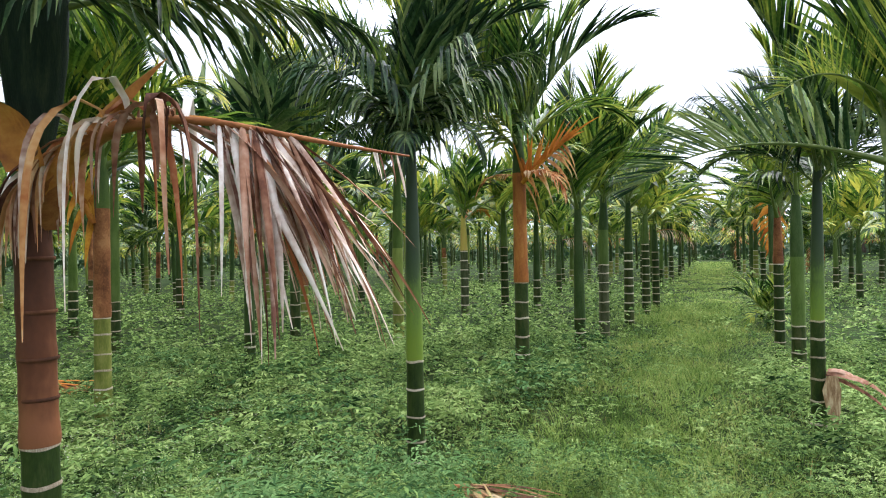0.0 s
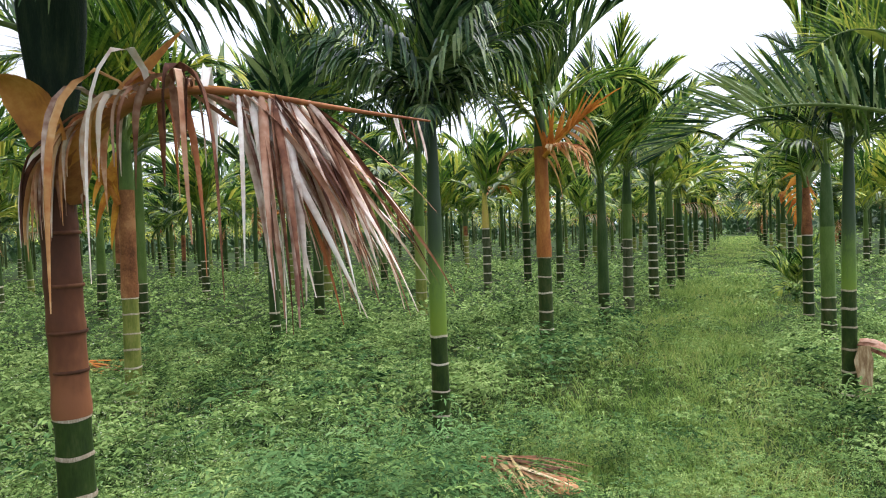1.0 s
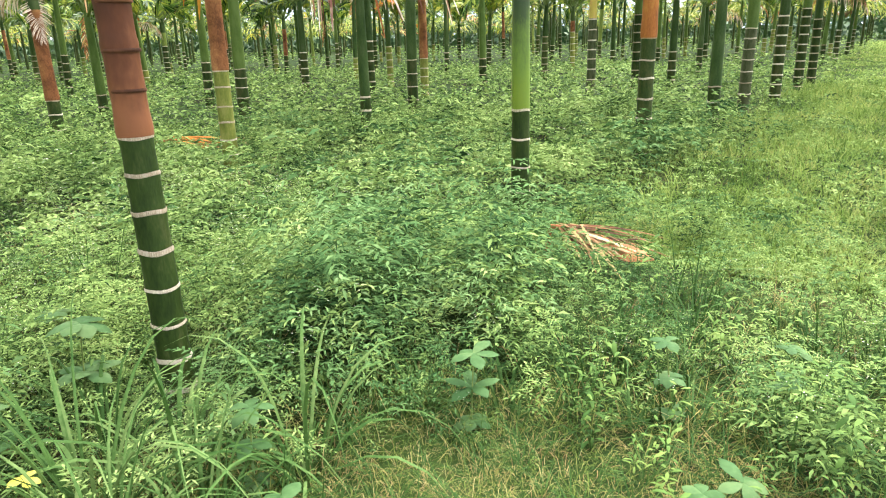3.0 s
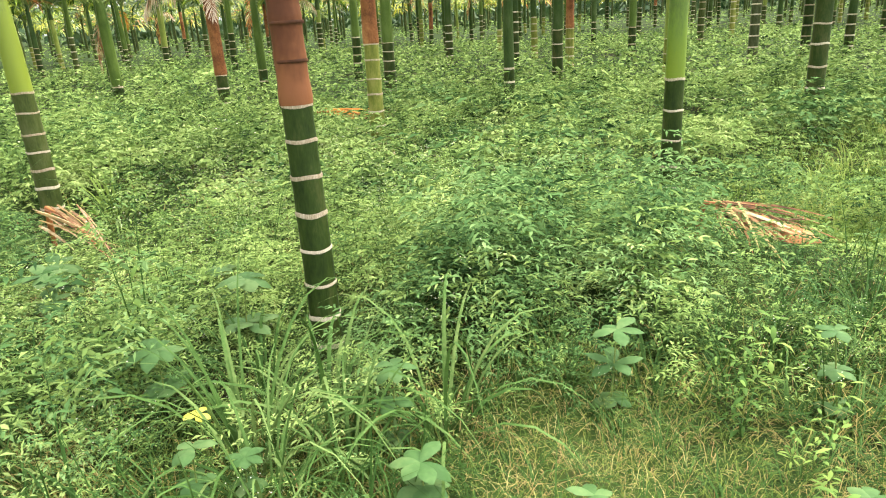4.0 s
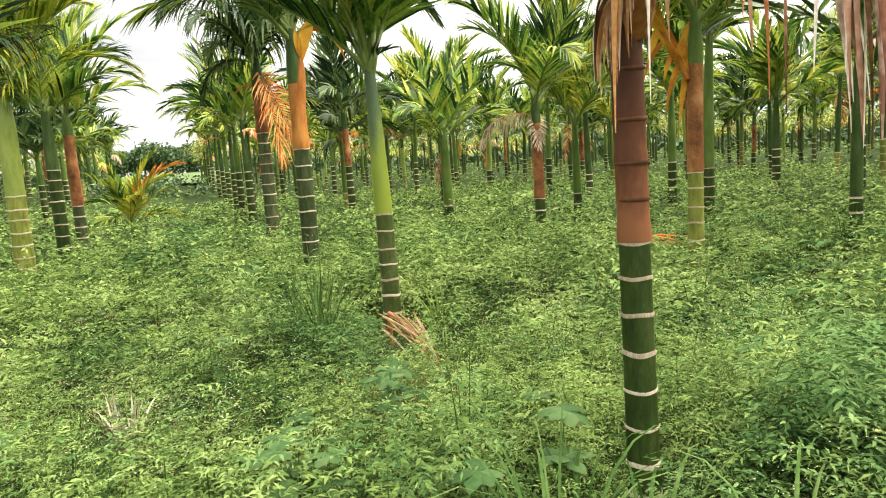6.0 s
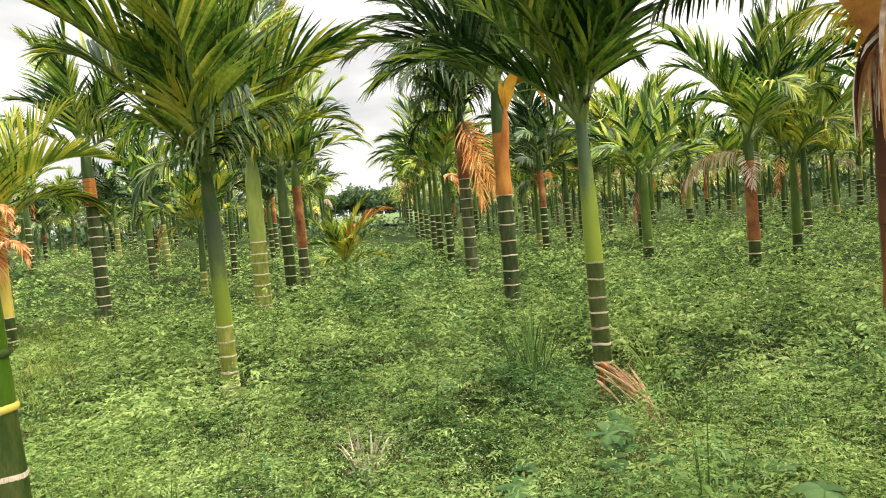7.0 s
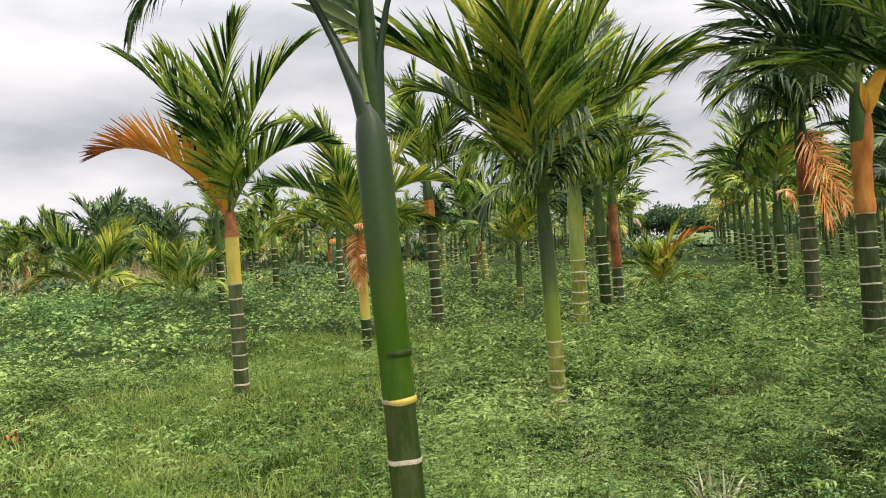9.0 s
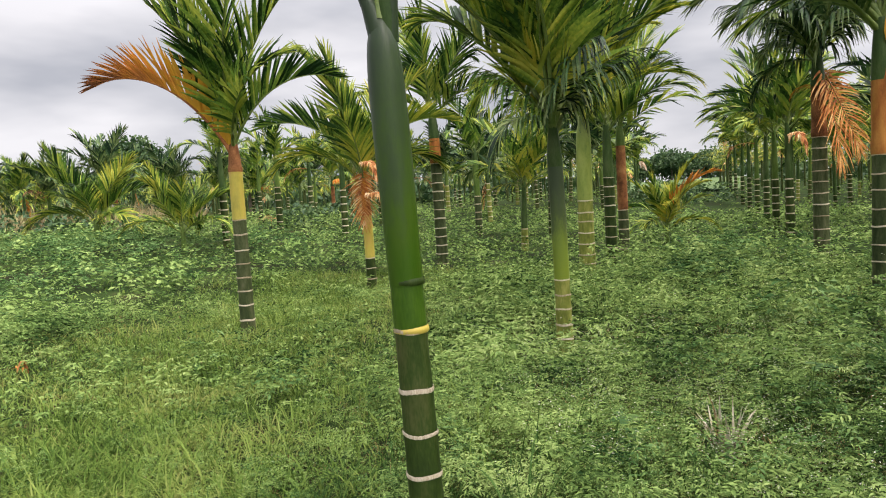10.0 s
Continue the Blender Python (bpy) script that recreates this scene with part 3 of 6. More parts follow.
UPRIGHT = ["spear", "upright", "upright", "upright", "upright", "mid"]
PALMS = [
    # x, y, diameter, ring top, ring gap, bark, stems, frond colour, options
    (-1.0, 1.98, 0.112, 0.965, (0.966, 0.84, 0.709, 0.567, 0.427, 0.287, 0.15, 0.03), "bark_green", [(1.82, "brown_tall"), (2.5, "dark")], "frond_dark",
     dict(lean=(-0.010, 0.0), turn=40, plan=["spear", "upright", "upright"], hang=[(-75, "drape", "frond_dark", 0.62, 0.0), (-112, "drape", "frond_dark", 0.72, 0.0), (-145, "flat", "frond_dark", 0.6, 0.05), (165, "drape", "frond_dark", 0.7, 0.0), (-30, "fallen", "frond", 0.5, 0.0), (185, "flat", "frond_dark", 0.5, 0.3), (14, "flat", "frond_light", 0.62, 0.0), (22, "flat", "frond_dark", 0.6, 0.16), (44, "drape", "frond", 0.8, 0.05), (325, "flat", "frond_dark", 0.55, 0.2), (140, "drape", "frond_dark", 0.9, 0.05), (90, "mid", "frond_light", 0.9, 0.0)], label="areca palm with red-brown sheath and dried drooping frond")),
    (-0.215, 4.84, 0.128, 0.775, (0.775, 0.57, 0.37, 0.19, 0.04), "bark_green", [(2.35, "lime_dark")], "frond_dark",
     dict(turn=15, plan=["spear", "upright", "upright", "upright", "upright", "upright", "upright", "spear", "upright"], size=0.85, hang=[(195, "weep", "frond_dark", 0.62, 0.0), (250, "weep", "frond_dark", 0.6, 0.0), (300, "weep", "frond_dark", 0.58, 0.0), (350, "weep", "frond_dark", 0.62, 0.0), (40, "weep", "frond_dark", 0.6, 0.0), (100, "weep", "frond_dark", 0.6, 0.0), (150, "weep", "frond_dark", 0.6, 0.0), (225, "fallen", "frond_dark", 0.42, -0.1), (275, "fallen", "frond_dark", 0.42, 0.0), (325, "fallen", "frond_dark", 0.42, -0.1), (180, "mid", "frond", 0.75, -0.1), (0, "mid", "frond_dark", 0.7, -0.1)], label="areca palm with lime-green stem and dark crown")),
    (0.61, 7.37, 0.15, 1.20, 0.19, "bark_green", [(2.4, "orange"), (2.85, "dark")], "frond", dict(turn=100, plan=["spear", "upright", "upright", "upright", "spear", "upright", "upright", "spear", "upright", "upright"], size=0.95, hang=[(220, "low", "frond", 0.7, 0.1), (110, "mid", "frond", 0.7, 0.05), (185, "mid", "frond", 1.0, 0.15), (165, "low", "frond_light", 0.9, 0.2), (205, "drape", "frond", 0.85, 0.2), (350, "mid", "frond_dark", 1.0, 0.1), (25, "low", "frond", 0.85, 0.2), (240, "weep", "frond", 0.7, 0.2), (-50, "fallen", "frond_rust", 0.45, 0.5), (190, "fallen", "frond_rust", 0.3, 0.5)], label="areca palm with orange sheath and dying orange frond")),
    (-3.16, 5.64, 0.142, 1.02, 0.16, "bark_olive", [(2.0, "brown"), (2.5, "green")], "frond", dict(turn=70, colour2="frond_light", n=12, hang=[(340, "low", "frond_light", 0.85, 0.05), (270, "low", "frond_light", 0.8, 0.05), (200, "drape", "frond_light", 0.8, 0.0), (120, "upright", "frond", 1.0, 0.0)], label="areca palm with olive trunk and brown sheath")),
    (-3.925, 2.72, 0.135, 0.93, 0.135, "bark_mid", [(2.05, "lime_soft")], "frond", dict(lean=(0.0, 0.0), turn=20, plan=UPRIGHT + ["mid", "upright", "mid"], size=1.08, hang=[(-90, "mid", "frond", 1.1, 0.0, 20), (-70, "mid", "frond_light", 1.0, 0.05), (-110, "low", "frond", 0.9, 0.05), (85, "mid", "frond_dark", 1.1, 0.0, -20), (60, "mid", "frond", 1.0, 0.0), (105, "upright", "frond", 1.15, 0.0)], label="areca palm with lime-green stem and upright fronds")),
    (-7.37, 3.67, 0.20, 1.55, 0.20, "bark_grey", [(2.35, "orange"), (3.0, "dark")], "frond_dark", dict(turn=0, n=13, size=1.15, hang=[(-100, "mid", "frond_dark", 1.25, 0.0), (-80, "low", "frond_dark", 1.15, 0.05), (80, "mid", "frond", 1.2, 0.0), (-120, "low", "frond_dark", 1.1, 0.0)], label="areca palm with orange sheath and curled orange frond")),
    (-10.9, 4.6, 0.22, 1.9, 0.2, "bark_grey", [(2.7, "brown"), (3.2, "dark")], "frond_dark", dict(turn=60, n=8, hang=[(40, "hung", "frond_feather", 0.92, 0.05), (28, "hung", "frond_feather", 0.82, 0.1, 20), (10, "weep", "frond_dark", 0.95, 0.1), (70, "weep", "frond_dark", 0.95, 0.05), (130, "weep", "frond_dark", 0.9, 0.0), (190, "weep", "frond_dark", 0.9, 0.0), (265, "weep", "frond_dark", 0.95, 0.05), (310, "weep", "frond_dark", 0.9, 0.0), (250, "fallen", "frond_orange", 0.25, 0.5), (210, "fallen", "frond_dark", 0.8, 0.1)], label="tall areca palm with hanging dried orange frond")),
    (-5.45, 0.03, 0.135, 0.63, 0.125, "bark_olive", [(1.6, "lime_low"), (1.95, "dark")], "frond", dict(turn=200, size=1.15, colour2="frond_light", plan=["spear", "upright", "upright", "upright", "upright", "upright", "upright", "mid", "mid", "upright"], hang=[(-95, "mid", "frond_yellow", 1.2, 0.0), (-80, "mid", "frond", 1.15, 0.0), (-110, "upright", "frond_light", 1.15, 0.0), (100, "upright", "frond", 1.1, 0.0), (75, "weep", "frond_dark", 0.55, 0.0), (-40, "fallen", "frond_dark", 0.5, 0.0), (20, "weep", "frond_dark", 0.55, 0.0), (210, "low", "frond", 0.8, 0.0), (-70, "weep", "frond", 0.55, 0.05)], label="areca palm with smooth green stem and yellowing fronds")),
    (-9.35, 0.70, 0.22, 1.2, 0.15, "bark_olive", [(2.0, "lime"), (2.4, "lime")], "frond_light", dict(turn=90, size=1.15, colour2="frond_yellow", plan=["spear", "upright", "upright", "upright", "upright", "upright", "upright", "upright", "mid", "spear"], hang=[(90, "mid", "frond_light", 1.2, 0.0), (80, "mid", "frond_yellow", 1.05, 0.0), (70, "low", "frond_yellow", 0.9, 0.1), (110, "upright", "frond_light", 1.2, 0.0), (350, "weep", "frond_light", 0.6, 0.0), (40, "weep", "frond_light", 0.55, 0.1), (250, "mid", "frond_yellow", 1.0, 0.0), (-85, "upright", "frond_yellow", 1.2, 0.0), (-70, "mid", "frond_curl", 0.95, -0.1), (-100, "upright", "frond_light", 1.2, 0.0)], label="areca palm with pale olive trunk and bright fronds")),
    (-12.0, 1.45, 0.2, 1.55, 0.18, "bark_green", [(2.5, "dark")], "frond", dict(turn=10)),
    (-13.6, 1.95, 0.2, 0.9, 0.2, "bark_grey", [(2.2, "brown"), (2.6, "green")], "frond", dict(turn=40)),
    (-6.5, -3.24, 0.145, 1.24, 0.15, "bark_grey", [(1.75, "yellow"), (2.05, "brown")], "frond", dict(turn=0, plan=["spear", "upright", "upright", "upright", "mid", "upright", "upright"], hang=[(-95, "comb", "frond_amber", 0.98, 0.14, -10), (80, "mid", "frond", 0.8, 0.05, 45), (95, "comb", "frond", 0.75, 0.05, 10)], label="areca palm with yellow stem and one orange frond")),
    (-11.8, -1.63, 0.2, 1.95, 0.17, "bark_grey", [(2.4, "orange"), (2.9, "dark")], "frond", dict(turn=50)),
    (-10.36, -2.67, 0.16, 0.5, 0.18, "bark_green", [(1.2, "yellow"), (1.8, "orange")], "frond_light", dict(turn=30, n=8, hang=[(-85, "comb", "frond_light", 1.05, 0.0), (-105, "upright", "frond_light", 1.2, 0.0), (85, "comb", "frond_yellow", 0.95, 0.0), (-70, "upright", "frond", 1.15, 0.0), (40, "fallen", "frond_rust", 0.45, 0.3), (0, "hung", "frond_rust", 0.52, -0.2), (330, "hung", "frond_orange", 0.42, -0.22), (30, "fallen", "frond_rust", 0.42, -0.2)], label="areca palm with orange base and dried hanging fronds")),
    (-1.99, -0.76, 0.122, 0.88, (0.882, 0.665, 0.505, 0.35, 0.2, 0.06), "bark_green", [(1.05, "stem_deep"), (1.97, "lime_grey")], "frond_dark", dict(lean=(0.0, -0.022), turn=120, plan=["spear"], label="areca palm with smooth dark green stem")),
    (2.12, 2.95, 0.10, 0.75, 0.16, "bark_green", [(1.9, "dark")], "frond", dict(turn=320, plan=["spear"], hang=[(172, "arch", "frond_dark", 0.58, -0.04), (250, "arch", "frond_light", 0.45, -0.3), (100, "upright", "frond", 0.9, 0.0), (60, "upright", "frond", 0.85, 0.0), (215, "arch", "frond_light", 0.4, -0.3), (300, "arch", "frond_light", 0.45, -0.25)])),
    (2.87, 5.47, 0.105, 0.93, 0.16, "bark_green", [(2.15, "lime_dark")], "frond_dark", dict(turn=20, plan=["mid", "low", "mid", "low", "mid", "low", "upright", "low"], size=0.55, hang=[(170, "weep", "frond_dark", 0.6, 0.0), (230, "weep", "frond", 0.6, 0.05), (300, "weep", "frond_dark", 0.6, 0.0), (165, "upright", "frond_dark", 0.95, 0.0), (185, "upright", "frond", 0.9, 0.0), (20, "upright", "frond_light", 0.8, 0.0)])),
    (3.72, 7.9, 0.15, 0.62, 0.15, "bark_green", [(1.4, "green"), (2.1, "dark")], "frond", dict(turn=130, plan=UPRIGHT)),
    (4.2, 9.7, 0.13, 1.3, 0.15, "bark_green", [(2.1, "brown")], "frond", dict(turn=10)),
    (1.46, 9.64, 0.16, 0.5, 0.2, "bark_green", [(2.2, "dark")], "frond", dict(turn=60, n=13)),
    (2.08, 11.7, 0.17, 1.3, 0.17, "bark_grey", [(1.9, "green"), (2.5, "dark")], "frond", dict(turn=200, n=13)),
    (2.75, 13.15, 0.17, 1.4, 0.17, "bark_green", [(2.4, "dark")], "frond", dict(turn=20, n=12)),
    (3.57, 15.7, 0.17, 1.6, 0.18, "bark_green", [(2.3, "green")], "frond_light", dict(turn=110)),
    (4.13, 17.3, 0.17, 1.4, 0.18, "bark_green", [(2.1, "dark")], "frond_light", dict(turn=30, hang=[(0, "fallen", "frond_dry", 0.6, 0.2)])),
    (-1.41, 11.17, 0.19, 0.7, 0.2, "bark_olive", [(1.6, "lime"), (3.0, "green")], "frond", dict(turn=0, n=15, size=1.2, colour2="frond_light")),
    (-3.1, 10.85, 0.17, 0.9, 0.2, "bark_green", [(3.3, "dark")], "frond_dark", dict(turn=140, n=14, size=1.15, colour2="frond_light")),
    (-5.65, 9.8, 0.19, 0.85, 0.16, "bark_green", [(2.9, "green")], "frond", dict(turn=20, n=13, colour2="frond_light")),
    (-6.7, 7.1, 0.16, 0.6, 0.18, "bark_green", [(1.7, "brown"), (2.1, "dark")], "frond", dict(turn=77, hang=[(200, "fallen", "frond_dry", 0.6, 0.3), (330, "hung", "frond_dry", 0.3, 0.2)])),
    (-7.6, 8.9, 0.15, 0.5, 0.2, "bark_green", [(1.8, "green")], "frond_light", dict(turn=100)),
    (-10.6, 8.3, 0.2, 0.35, 0.2, "bark_green", [(1.4, "green"), (1.9, "green")], "frond", dict(turn=30)),
    (-13.0, 10.0, 0.18, 0.9, 0.2, "bark_green", [(1.4, "brown"), (2.0, "dark")], "frond", dict(turn=50, hang=[(270, "hung", "frond_dry", 0.6, 0.3)])),
    (-4.6, 12.7, 0.17, 1.2, 0.2, "bark_green", [(3.0, "dark")], "frond", dict(turn=210, n=13, size=1.1)),
    (0.35, 15.85, 0.17, 1.6, 0.19, "bark_green", [(2.5, "green")], "frond_light", dict(turn=80, n=12)),
    (-0.54, 15.0, 0.17, 1.5, 0.19, "bark_grey", [(2.3, "yellow")], "frond", dict(turn=140, hang=[(60, "low", "frond_orange", 0.6, 0.2)])),
    (1.09, 15.6, 0.16, 0.8, 0.19, "bark_green", [(2.3, "dark")], "frond", dict(turn=20, n=12)),
    (1.94, 20.5, 0.16, 0.8, 0.19, "bark_green", [(2.0, "dark")], "frond", dict(turn=70)),
    (8.94, 17.2, 0.15, 0.8, 0.2, "bark_green", [(1.9, "dark")], "frond_light", dict(turn=10)),
    (9.4, 19.4, 0.15, 0.8, 0.2, "bark_green", [(1.7, "green")], "frond_light", dict(turn=10)),
    (-15.3, 5.9, 0.2, 1.2, 0.2, "bark_grey", [(2.5, "dark")], "frond_light", dict(turn=10)),
    (-17.95, -1.18, 0.18, 1.1, 0.2, "bark_grey", [(2.0, "green"), (2.4, "dark")], "frond", dict(turn=90)),
]
KNOWN = []
FIRST = None
for i, (x, y, d, top, gap, bark, stems, col, opt) in enumerate(PALMS):
    tree = palm(x, y, d, top, gap, bark, stems, col, near=1 if math.hypot(x, y) < 12.2 else 0, seed=i, **opt)
    FIRST = FIRST or tree
    if len(stems) == 2 and stems[1][1] == "lime_grey":
        k = d / 2 * 1.0
        part_of("node", mesh_of("node", *tube(stem_line(np.array([1.045, 1.052, 1.062, 1.070]), opt["lean"], (0, 0)), [k * 0.99, k * 1.045, k * 1.045, k * 0.98], 20), M["bark_green"], smooth=True), tree, "dark green stem node")
        part_of("ring", mesh_of("ring", *tube(stem_line(np.array([0.872, 0.878, 0.890, 0.897]), opt["lean"], (0, 0)), [k * 0.99, k * 1.06, k * 1.05, k * 0.98], 20), M["yellow"], smooth=True), tree, "yellow leaf scar ring")
        # above the swollen shaft the leaf bases part: two stalks lean out, the youngest stem goes on
        line = stem_line(np.array([1.9, 2.0, 2.1, 2.25, 2.5, 2.8]), opt["lean"], (0, 0))
        part_of("young_stem", mesh_of("young_stem", *tube(line + [[0, 0.012, 0]], [0.03, 0.036, 0.034, 0.030, 0.026, 0.018], 16), M["dark"], smooth=True), tree)
        for name, pts, rad in (("petiole", ((0.0, 0.0, 1.80), (0.005, -0.012, 1.90), (0.01, -0.045, 2.02), (0.02, -0.11, 2.2), (0.03, -0.21, 2.42), (0.04, -0.38, 2.75)), (0.046, 0.043, 0.030, 0.019, 0.016, 0.012)),
                               ("petiole", ((0.0, 0.02, 1.90), (0.005, 0.03, 2.04), (0.01, 0.045, 2.16), (0.02, 0.085, 2.32), (0.03, 0.17, 2.58), (0.03, 0.28, 2.8)), (0.028, 0.024, 0.016, 0.011, 0.010, 0.009))):
            part_of(name, mesh_of(name, *tube(np.array(pts) + [0, opt["lean"][1] * 2.0, 0], rad, 14), M["lime_grey"], smooth=True), tree, "smooth green leaf stalk")
        for az, shape, colr, sc, z, yy in ((-95, "upright", "frond_dark", 1.0, 2.62, -0.32), (85, "upright", "frond_dark", 0.95, 2.62, 0.2), (-80, "mid", "frond", 0.9, 2.72, -0.37), (100, "mid", "frond_dark", 0.9, 2.7, 0.25),
                                           (-75, "fallen", "frond_dark", 0.42, 2.5, -0.16), (-20, "fallen", "frond_dark", 0.40, 2.5, -0.05), (70, "fallen", "frond_dark", 0.42, 2.5, 0.08), (180, "upright", "frond_dark", 1.0, 2.6, 0.0), (10, "spear", "frond_dark", 0.9, 2.7, 0.0)):
            set_frond("frond", (colr, shape, 0, 0), tree, "", Matrix.LocRotScale(Vector((0.02, yy + opt["lean"][1] * 2.0, z)), Euler((0, 0, radians(az))), (sc, sc, sc)))
    if i == 0:
        line = stem_line(np.array([1.84, 1.95, 2.08, 2.22, 2.4, 2.6]), opt["lean"], (0, 0)) + np.array([[0, 0, 0], [0.005, 0, 0], [0.012, 0, 0], [0.015, 0, 0], [0.015, 0, 0], [0.01, 0, 0]])
        # dark rings below the swellings: node lines, with their relief shade coloured in
        for z, k in ((1.118, 1.03), (1.245, 1.07), (1.395, 1.04), (1.565, 1.02)):
            part_of("node", mesh_of("node", *tube(stem_line(np.array([z - 0.006, z - 0.002, z + 0.002, z + 0.006]), opt["lean"], (0, 0)), d / 2 * k * np.array([0.985, 1.012, 1.012, 0.985]), 20), M["sheath_node_shade"], smooth=True), tree, "dark brown ring for a sheath node line and its shade")
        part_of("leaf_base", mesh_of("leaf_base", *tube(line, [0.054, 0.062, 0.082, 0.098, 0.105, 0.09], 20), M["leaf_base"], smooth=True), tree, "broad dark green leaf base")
    if i == 5:
        line = np.array([(0.0, 0.0, 2.0), (0.02, 0.01, 2.2), (0.04, 0.03, 2.36), (0.07, 0.05, 2.5), (0.09, 0.06, 2.64)])
        part_of("petiole", mesh_of("petiole", *tube(line, [0.09, 0.096, 0.084, 0.058, 0.026], 14), M["orange"], smooth=True), tree, "orange leaf sheath standing off the stem")
        for root, way, across, ln, wd, dr, m in (
                ((0.09, 0.06, 2.58), (0.1, 0.12, 1.0), (0.25, 1.0, -0.1), 0.66, 0.15, 1.6, "frond_curl"),
                ((0.10, 0.14, 2.95), (0.1, 0.75, 0.7), (0.3, -0.4, 0.9), 0.5, 0.12, 2.6, "frond_curl"),
                ((0.11, 0.22, 3.02), (0.1, 0.8, 0.1), (0.4, 0.3, 0.8), 0.62, 0.085, 2.4, "frond_curl"),
                ((0.11, 0.16, 2.98), (0.1, 0.5, 0.9), (0.3, 0.8, -0.3), 0.38, 0.07, 0.4, "frond_curl"),
                ((0.09, 0.06, 2.62), (0.1, -0.16, 1.0), (0.3, 1.0, 0.1), 0.38, 0.09, 0.3, "frond_curl")):
            v, f = blades(np.array([root]), unit(np.array([way])), unit(np.array([across])), np.array([ln]), np.array([wd]), np.array([dr]), 10, 0.2, "oval")
            part_of("curled_leaf", mesh_of("curled_leaf", v, f, M[m], smooth=True), tree, "amber leaf curling outwards")
    if i == 3:
        fan_of_leaflets(tree, np.array([(-0.02, -0.06, 1.86), (-0.12, -0.08, 2.10), (-0.28, -0.09, 2.36), (-0.46, -0.09, 2.60), (-0.62, -0.08, 2.78)]), 26, 0.42, 12, 0.075, -1, ("frond_curl", "frond_curl"))
    if i == 2:
        fan_of_leaflets(tree, np.array([(0.03, -0.07, 2.28), (0.16, -0.10, 2.42), (0.34, -0.12, 2.58), (0.50, -0.13, 2.72)]), 34, 0.46, 9)
    KNOWN.append((x, y))

# the taller row that runs away beside the gap
for k, (x, y, h, col, mat) in enumerate((
        (-14.65, 5.64, 2.5, "frond", "dark"), (-17.16, 6.31, 2.6, "frond_light", "green"), (-20.18, 7.21, 2.7, "frond", "dark"), (-23.69, 8.21, 2.8, "frond_light", "green"),
        (-27.71, 9.35, 2.9, "frond", "dark"), (-31.73, 10.44, 3.0, "frond_light", "dark"), (-36.76, 11.81, 3.0, "frond", "dark"), (-42.78, 13.49, 3.1, "frond_light", "dark"),
        (-14.19, 8.01, 2.7, "frond_dark", "brown"), (-17.74, 10.81, 2.6, "frond", "dark"), (-22.76, 11.96, 2.8, "frond_light", "green"), (-23.73, 10.27, 2.7, "frond", "green"),
        (-27.78, 13.22, 2.8, "frond_light", "dark"),
        (-15.02, -7.09, 2.3, "frond", "dark"), (-18.06, -6.80, 2.1, "frond", "green"), (-23.04, -7.33, 2.2, "frond_light", "dark"), (-17.24, -4.73, 2.0, "frond", "dark"), (-25.79, -10.24, 2.3, "frond", "green"), (-21.28, -4.48, 2.3, "frond_light", "dark"))):
    palm(x, y, 0.17, 1.3, 0.19, "bark_green", [(h - 0.5, mat), (h, "dark")] if mat == "brown" else [(h, mat)], col, near=0, seed=200 + k, turn=47 * k, n=13 if y > 0 else 9, size=1.0 if y > 0 else 0.72,
         hang=[(90 * k, "fallen", "frond_rust", 0.6, 0.3), (120 + 50 * k, "low", col, 0.85, 0.05)] if k % 3 == 0 else [(200 + 70 * k, "low", col, 0.85, 0.05)])
    KNOWN.append((x, y))

# saplings with fronds from near the ground
for x, y, s, col in ((-15.9, -10.9, 1.1, "frond_light"), (-14.3, -7.8, 0.9, "frond_light"), (5.1, 12.57, 0.55, "frond"), (-14.9, 3.1, 0.7, "frond_light")):
    palm(x, y, 0.12 * s + 0.03, 0.0, (), "bark_green", [(0.62 * s, "green")], col, near=1 if x < -14 and y < 0 else 0, seed=int(90 + x), size=s * 0.9, n=13, sag=10, colour2="frond" if s != 0.7 else "frond_yellow",
         hang=[(75, "upright", "frond_yellow", 0.8, 0.0), (80, "mid", "frond_curl", 0.8, -0.1), (100, "mid", "frond_yellow", 0.7, 0.0)] if s == 0.7 else None,
         label="areca palm sapling with fronds near the ground")
    KNOWN.append((x, y))

# the rest of the plantation, on its planting lines
rnd = random.Random(11)
CELLS = []
for i in range(-16, 30):
    for j in range(-8, 26):
        x = -1.01 + 0.80 * i - 3.15 * j + rnd.uniform(-0.3, 0.3)
        y = 1.98 + 2.70 * i + 0.88 * j + rnd.uniform(-0.3, 0.3)
        dist, az = math.hypot(x, y), math.degrees(math.atan2(-x, y))
        if not (7 < dist < 68 and -46 < az < 146):
            continue
        if min((x - a) ** 2 + (y - b) ** 2 for a, b in KNOWN) < 1.9 ** 2:
            continue
        if j < -1 and (dist < 16 or rnd.random() < 0.4):
            continue
        if az > 94 and (dist < 24 or rnd.random() < 0.4):
            continue
        if dist > 12 and 75 < az < 79.3:
            continue
        CELLS.append((dist, az, x, y, j))
CELLS.sort()
OWN = 235
